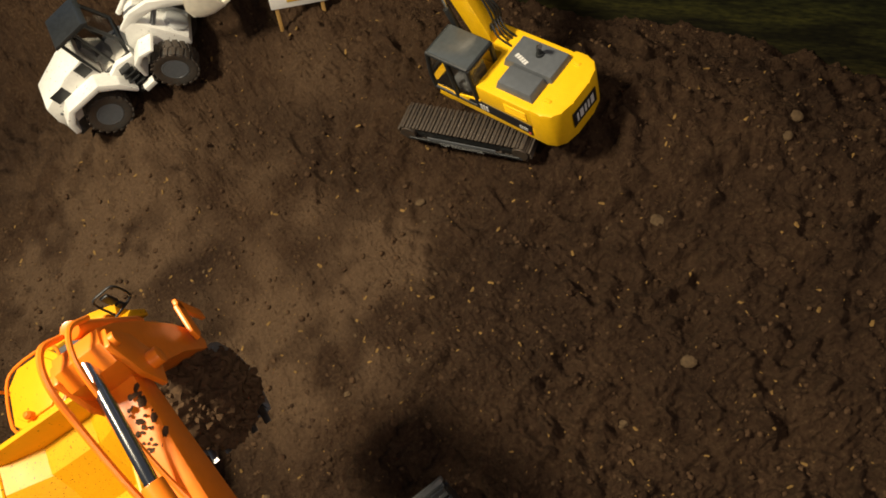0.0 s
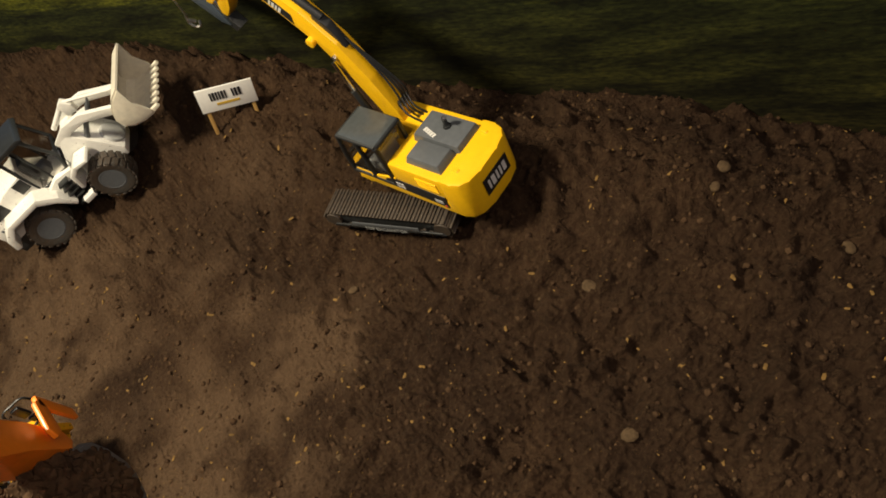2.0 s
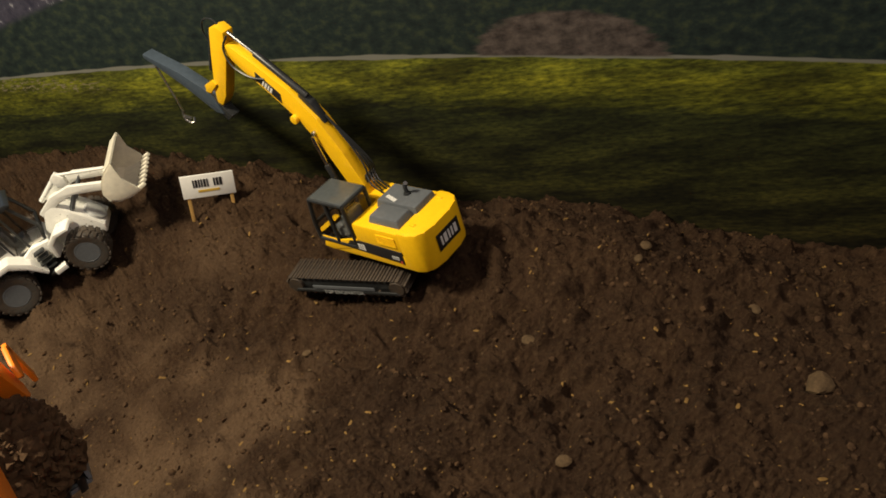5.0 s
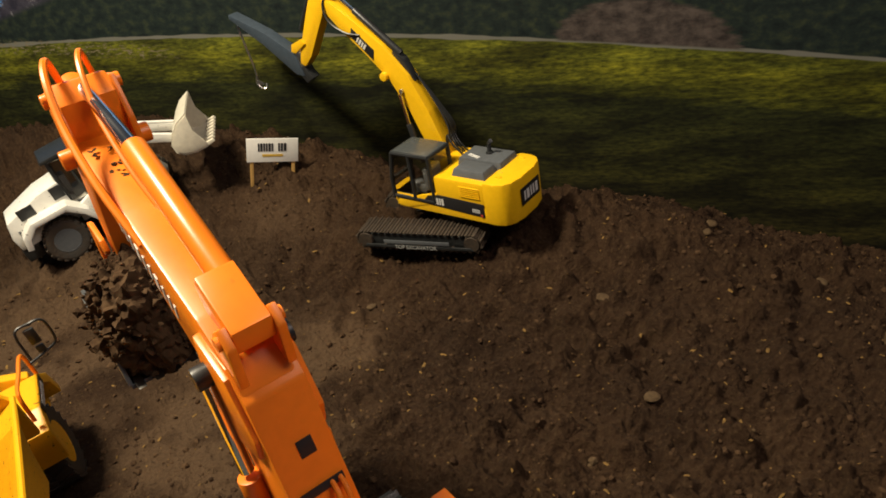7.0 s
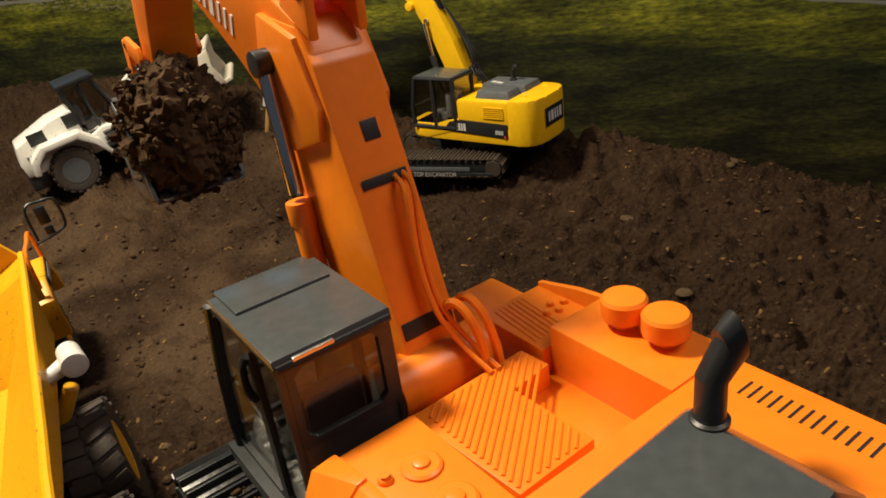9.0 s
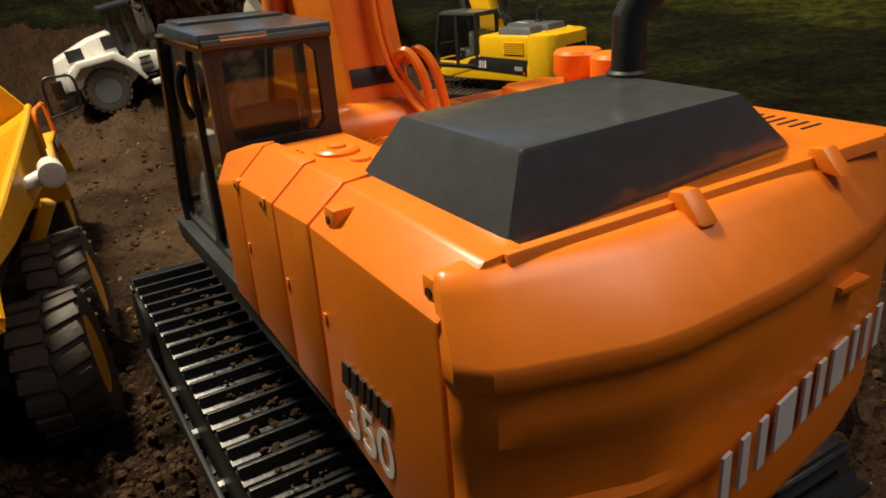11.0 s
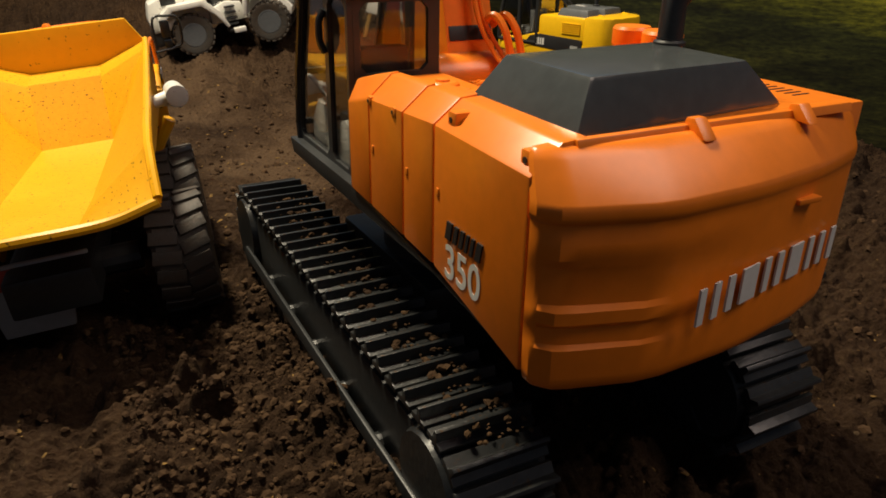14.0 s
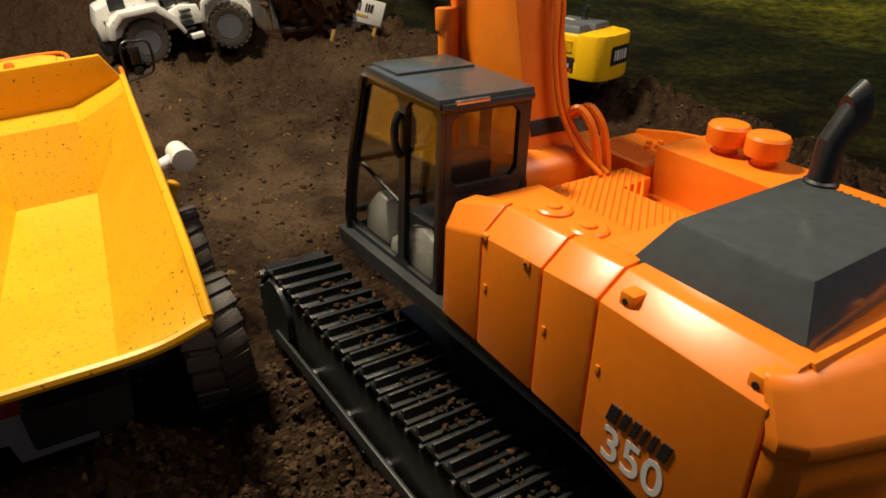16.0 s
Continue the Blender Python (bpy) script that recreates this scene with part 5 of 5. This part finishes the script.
box(bm, -0.22, -0.02, -0.12, 0.12, cabz0, cabz0 + 0.16, 0.03)
box(bm, -0.26, -0.18, -0.12, 0.12, cabz0 + 0.1, cabz0 + 0.4, 0.03)
part("seat", bm, GREY, cab3)
for y in (-0.262, 0.262):
    bm = B()
    pts = [(-0.28, cabz0 + 0.03), (0.14, cabz0 + 0.03), (0.21, cabz0 + 0.22), (0.08, cabz1 - 0.03), (-0.26, cabz1 - 0.03)]
    prism(bm, "y", y - 0.003, y + 0.003, pts, 0)
    part("side_window", bm, GLASS, cab3).visible_shadow = False
# front half, turned a little to its left
bm = B()
prism(bm, "y", -0.24, 0.24, [(0.22, 0.36), (0.24, 0.80), (0.40, 1.04), (0.56, 1.06), (0.80, 0.70), (0.94, 0.46), (0.90, 0.34)], 0.03)
front = part("front_frame", bm, WHITE, LX, "white front frame", front_turn)
for s in (-1, 1):
    bm = B()
    y0, y1 = (-0.55, -0.26) if s < 0 else (0.26, 0.55)
    prism(bm, "y", y0, y1, [(0.22, 0.50), (0.26, 0.72), (0.42, 0.82), (0.62, 0.82), (0.64, 0.78), (0.44, 0.76), (0.32, 0.68), (0.27, 0.48)], 0.012)
    part("front_fender", bm, WHITE, front)
bm = B()
rod(bm, (0.64, -0.02, 0.50), (0.90, -0.02, 0.62), 0.19, 0.16, 24, 0.03)
part("axle_housing", bm, PALE, front)
for y in (-0.20, 0.20):
    bm = B()
    prism(bm, "y", y - 0.035, y + 0.035, [(0.36, 0.92), (0.34, 1.04), (0.62, 1.18), (0.92, 1.20), (1.34, 1.02), (1.32, 0.90), (0.90, 1.06), (0.64, 1.04)], 0.014)
    part("lift_arm", bm, WHITE, front)
    bm = B()
    rod(bm, (0.50, y * 0.7, 0.66), (0.98, y, 1.12), 0.035, None, 12)
    part("lift_cylinder", bm, GREY, front)
bm = B()
prism(bm, "y", -0.05, 0.05, [(0.72, 1.16), (0.70, 1.32), (0.80, 1.37), (0.88, 1.26), (0.86, 1.14)], 0.014)
part("bell_crank", bm, WHITE, front)
bm = B()
rod(bm, (0.38, 0, 1.10), (0.78, 0, 1.32), 0.035, None, 12)
rod(bm, (0.80, 0, 1.33), (1.40, 0, 1.10), 0.022, None, 12)
part("tilt_cylinder", bm, WHITE, front)
# bucket
bm = B()
curve = [(1.66, 1.24), (1.50, 1.16), (1.37, 1.03), (1.30, 0.90), (1.31, 0.79), (1.40, 0.73), (1.55, 0.71), (1.72, 0.73)]
strip(bm, [(x, 0.10, z) for x, z in curve], (0, 1, 0), 0.45, 0.025)
for y in (-0.35, 0.55):
    prism(bm, "y", y - 0.012, y + 0.012, [*curve, (1.72, 0.80), (1.64, 1.0)], 0.004)
scoop = part("bucket", bm, CREAM, front, "cream-white toothed bucket")
for k in range(8):
    y = -0.32 + k * 0.84 / 7
    bm = B()
    prism(bm, "y", y - 0.025, y + 0.025, [(1.69, 0.70), (1.69, 0.76), (1.82, 0.78), (1.84, 0.74)], 0.006)
    part("tooth", bm, CREAM, scoop)

# ---- yellow articulated dump truck ----
TX = thing("dump_truck", at_u(-2.02, 3.10, -0.23, 0, -6.0, -7.3), "yellow model articulated dump truck with an empty dusty bed", "dump truck")
TR = 0.42
truck_wheel = wheel_meshes(TR, 0.38, 20, TRUCK)
for s in (-1, 1):
    for x, y in ((0.78, -1.02), (0.78, 0.12), (0.52, 2.45)):
        wheel(TX, truck_wheel, at_u(s * x, y, TR - 0.04))
W = 0.74
floor_line = [(-1.84, 0.97), (-1.0, 0.86), (0.5, 0.75), (1.15, 0.70), (1.50, 1.22), (1.84, 1.28)]
bm = B()
strip(bm, [(0, y, z) for y, z in floor_line], (1, 0, 0), W * 0.42, -0.035)
part_bed = part("bed", bm, BED, TX, "yellow dump bed with soil crumbs")
for s in (-1, 1):
    bm = B()
    top = [(-1.84, 1.06), (-1.76, 1.09), (-1.60, 1.22), (-1.54, 1.28), (0.0, 1.34), (1.50, 1.40), (1.84, 1.44)]
    low = floor_line
    n = 24
    ys = np.sort(np.append(np.linspace(-1.84, 1.84, n - 2), (-1.52, -1.50)))
    zt, zl = np.interp(ys, *zip(*top)), np.interp(ys, *zip(*low))
    rows = []
    for y, a, b in zip(ys, zt, zl):
        xb = s * W * 0.41
        mid = min(a, b + 0.30)
        rows.append([bm.verts.new(p) for p in ((xb, y, b), (s * W * (0.41 + 0.59 * (mid - b) / max(0.01, a - b)), y, mid), (s * W, y, a), (s * (W + 0.04), y, a), (s * (W + 0.035), y, mid - 0.03), (s * (W * 0.44), y, b - 0.035))])
    faces = []
    for a, b in zip(rows, rows[1:]):
        faces += [bm.faces.new((a[i], a[(i + 1) % 6], b[(i + 1) % 6], b[i])) for i in range(6)]
    faces += [bm.faces.new(rows[0]), bm.faces.new(rows[-1])]
    bmesh.ops.recalc_face_normals(bm, faces=faces)
    part("bed_side", bm, BED, part_bed)
    bm = B()
    hose(bm, [(s * (W + 0.02), y, z + 0.005) for y, z in zip(ys[::4], zt[::4])] + [(s * (W + 0.02), 1.84, 1.44)], 0.028, 8, 2)
    part("rim", bm, TRUCK, part_bed)
bm = B()
prism(bm, "y", 1.80, 1.86, [(-W - 0.02, 1.0), (W + 0.02, 1.0), (W + 0.02, 1.42), (W - 0.12, 1.66), (-W + 0.12, 1.66), (-W - 0.02, 1.42)], 0.012)
part("headboard", bm, TRUCK, part_bed)
bm = B()
hose(bm, [(-W * 0.62, -1.85, 0.975), (0, -1.86, 0.975), (W * 0.62, -1.85, 0.975), (W + 0.02, -1.84, 1.04)], 0.032, 8)
part("tail_lip", bm, TRUCK, part_bed)
bm = B()
box(bm, -0.26, 0.26, -1.5, 1.5, 0.34, 0.60, 0.03)
rod(bm, (0, 1.4, 0.46), (0, 2.0, 0.46), 0.16, None, 16)
part("chassis", bm, BLACK, TX, "black chassis frame")
for y in (-1.02, 0.12, 2.45):
    bm = B()
    rod(bm, (-0.5, y, TR), (0.5, y, TR), 0.1, None, 12)
    part("axle", bm, BLACK, TX)
bm = B()
prism(bm, "y", -1.26, -1.22, [(-0.62, 0.62), (-0.62, 0.30), (-0.42, 0.26), (-0.40, 0.12), (0.02, 0.12), (0.05, 0.26), (0.22, 0.30), (0.22, 0.62)], 0.012)
rear_plate = part("rear_plate", bm, PALE, TX, "pale grey rear plate")
bm = B()
box(bm, -0.56, -0.02, -1.275, -1.262, 0.46, 0.60, 0.004)
part("light_strip", bm, RED, rear_plate, "dull red light strip")
for p in ((0.16, 0.36), (-0.5, 0.4)):
    bm = B()
    rod(bm, (p[0], -1.27, p[1]), (p[0], -1.25, p[1]), 0.035, None, 14, 0.004)
    part("lamp", bm, GREY, rear_plate)
# white round stub on the side
bm = B()
rod(bm, (0.74, 0.02, 1.20), (0.95, 0.12, 1.21), 0.04, 0.07, 24)
lathe(bm, [(0.05, 0.26), (0.075, 0.22), (0.085, 0.02), (0.085, 0.0), (0.07, -0.006), (0.02, -0.006)], (0.96, -0.02, 1.23), (-0.12, 0.99, 0.05), 32)
part("white_stub", bm, WHITE, TX, "white round-ended plastic stub")
bm = B()
hose(bm, [(0.62, 0.22, 0.66), (0.74, 0.14, 0.86), (0.86, 0.10, 1.04)], 0.05, 12)
part("strut", bm, TRUCK, TX)
# tractor half: hood, cab, fenders, rails
bm = B()
prism(bm, "x", -0.34, 0.34, [(2.0, 0.55), (2.0, 1.08), (2.85, 1.02), (3.15, 0.90), (3.22, 0.50)], 0.05)
part("hood", bm, GREY, TX, "dark grey engine hood")
for s in (-1, 1):
    bm = B()
    a, b = sorted((s * 0.36, s * 0.80))
    prism(bm, "x", a, b, [(1.90, 0.56), (1.92, 0.92), (2.16, 1.05), (2.74, 1.05), (3.02, 0.86), (3.14, 0.58), (3.06, 0.54), (2.94, 0.78), (2.70, 0.95), (2.20, 0.95), (2.02, 0.84), (2.0, 0.56)], 0.016)
    fender = part("fender", bm, TRUCK, TX, "yellow front fender")
    bm = B()
    x = s * 0.803
    prism(bm, "x", min(x, x + s * 0.006), max(x, x + s * 0.006), [(2.14, 0.96), (2.14, 1.04), (2.72, 1.04), (2.72, 0.96)], 0)
    part("side_plate", bm, INK, fender)
    bars("maker_mark", [0.06, 0.07, 0.05, 0.06, 0.07], 0.055, 0.02, DECAL, fender, face_pose((s * 0.812, 2.43, 1.0), (0, s, 0), (0, 0, 1)), "white block lettering shapes")
    bm = B()
    hose(bm, [(s * 0.74, 1.98, 1.04), (s * 0.76, 2.0, 1.34), (s * 0.78, 2.3, 1.36), (s * 0.78, 2.75, 1.30), (s * 0.78, 2.80, 1.02)], 0.02, 8)
    part("handrail", bm, ORANGE, TX, "orange handrail")
bm = B()
prism(bm, "y", 3.10, 3.24, [(-0.62, 0.40), (0.62, 0.40), (0.62, 0.86), (0.34, 0.98), (-0.34, 0.98), (-0.62, 0.86)], 0.03)
grille = part("front_grille", bm, TRUCK, TX)
bm = B()
for k in range(6):
    box(bm, -0.5, 0.5, 3.235, 3.25, 0.48 + k * 0.07, 0.51 + k * 0.07, 0.003)
part("grille_bars", bm, BLACK, grille)
bm = B()
for s in (-0.30, 0.30):
    for y in (2.0, 2.52):
        rod(bm, (s, y, 1.0), (s * 0.92, y - (0.04 if y > 2.2 else 0), 1.52), 0.03, None, 8)
for z in (1.03, 1.5):
    rod(bm, (-0.29, 2.0, z), (0.29, 2.0, z), 0.024, None, 8)
    rod(bm, (-0.29, 2.50, z), (0.29, 2.50, z), 0.024, None, 8)
cab4 = part("cab", bm, BLACK, TX, "black-framed driver's cab")
octo = [(-0.20, 1.88), (0.20, 1.88), (0.34, 2.02), (0.34, 2.48), (0.20, 2.64), (-0.20, 2.64), (-0.34, 2.48), (-0.34, 2.02)]
bm = B()
prism(bm, "z", 1.50, 1.56, octo, 0.02)
prism(bm, "z", 1.555, 1.59, [(x * 0.8, 2.26 + (y - 2.26) * 0.8) for x, y in octo], 0.014)
roof4 = part("roof", bm, TRUCK, cab4, "yellow octagonal cab roof with an orange rail")
bm = B()
hose(bm, [(x * 1.04, 2.26 + (y - 2.26) * 1.04, 1.57) for x, y in octo + octo[:1]], 0.018, 8, 3)
part("roof_rail", bm, ORANGE, roof4)
bm = B()
lathe(bm, [(0.045, 0), (0.045, 0.06), (0.03, 0.09), (0.008, 0.095)], (-0.08, 1.98, 1.588), (0, 0, 1), 18)
part("beacon", bm, ORANGE, roof4, "orange beacon")
for nm, a, b in (("side_window", (0.285, 2.02), (0.285, 2.48)), ("side_window", (-0.285, 2.02), (-0.285, 2.48))):
    bm = B()
    box(bm, a[0] - 0.003, a[0] + 0.003, a[1], b[1], 1.05, 1.48, 0)
    part(nm, bm, GLASS, cab4).visible_shadow = False
bm = B()
box(bm, -0.2, 0.2, 2.04, 2.3, 1.0, 1.2, 0.04)
box(bm, -0.2, 0.2, 2.02, 2.1, 1.1, 1.5, 0.04)
part("seat", bm, PALE, cab4)
for s in (-1, 1):
    bm = B()
    hose(bm, [(s * 0.80, 2.78, 1.16), (s * 1.02, 2.86, 1.18), (s * 1.10, 2.88, 1.24), (s * 1.10, 2.88, 1.48), (s * 0.98, 2.86, 1.52), (s * 0.84, 2.82, 1.50), (s * 0.82, 2.80, 1.18)], 0.014, 8)
    arm = part("mirror_bracket", bm, BLACK, TX, "black tubular mirror bracket")
    bm = B()
    box(bm, s * 0.95 - 0.05, s * 0.95 + 0.05, 2.82, 2.86, 1.30, 1.48, 0.012)
    box(bm, s * 0.95 - 0.04, s * 0.95 + 0.04, 2.82, 2.86, 1.19, 1.27, 0.012)
    part("mirror", bm, BLACK, arm)

# ---- sign board ----
SG = thing("sign_board", at_u(2.79, 8.24, 0.735, 0, 15, -20), "white sign board on two wooden stakes, planted in soil", "sign")
bm = B()
box(bm, -0.37, 0.37, -0.012, 0.012, 0.24, 0.60, 0.004)
board = part("board", bm, PAPER, SG, "white board with black lettering shapes")
for x in (-0.30, 0.30):
    bm = B()
    box(bm, x - 0.025, x + 0.025, 0.0, 0.03, -0.15, 0.50, 0.004)
    part("stake", bm, WOOD, SG, "pale wooden stake")
bars("wordmark", [0.022, 0.03, 0.022, 0.022, 0.03, 0.02], 0.12, 0.014, INK, board, face_pose((-0.10, -0.013, 0.47), (1, 0, 0), (0, 0, 1)), "black block lettering shapes")
bars("wordmark", [0.025, 0.03, 0.035], 0.12, 0.014, INK, board, face_pose((0.14, -0.013, 0.47), (1, 0, 0), (0, 0, 1)), "black block lettering shapes")
bars("subtitle", [0.30], 0.035, 0, GOLD, board, face_pose((0.0, -0.013, 0.345), (1, 0, 0), (0, 0, 1)), "ochre line of small writing")
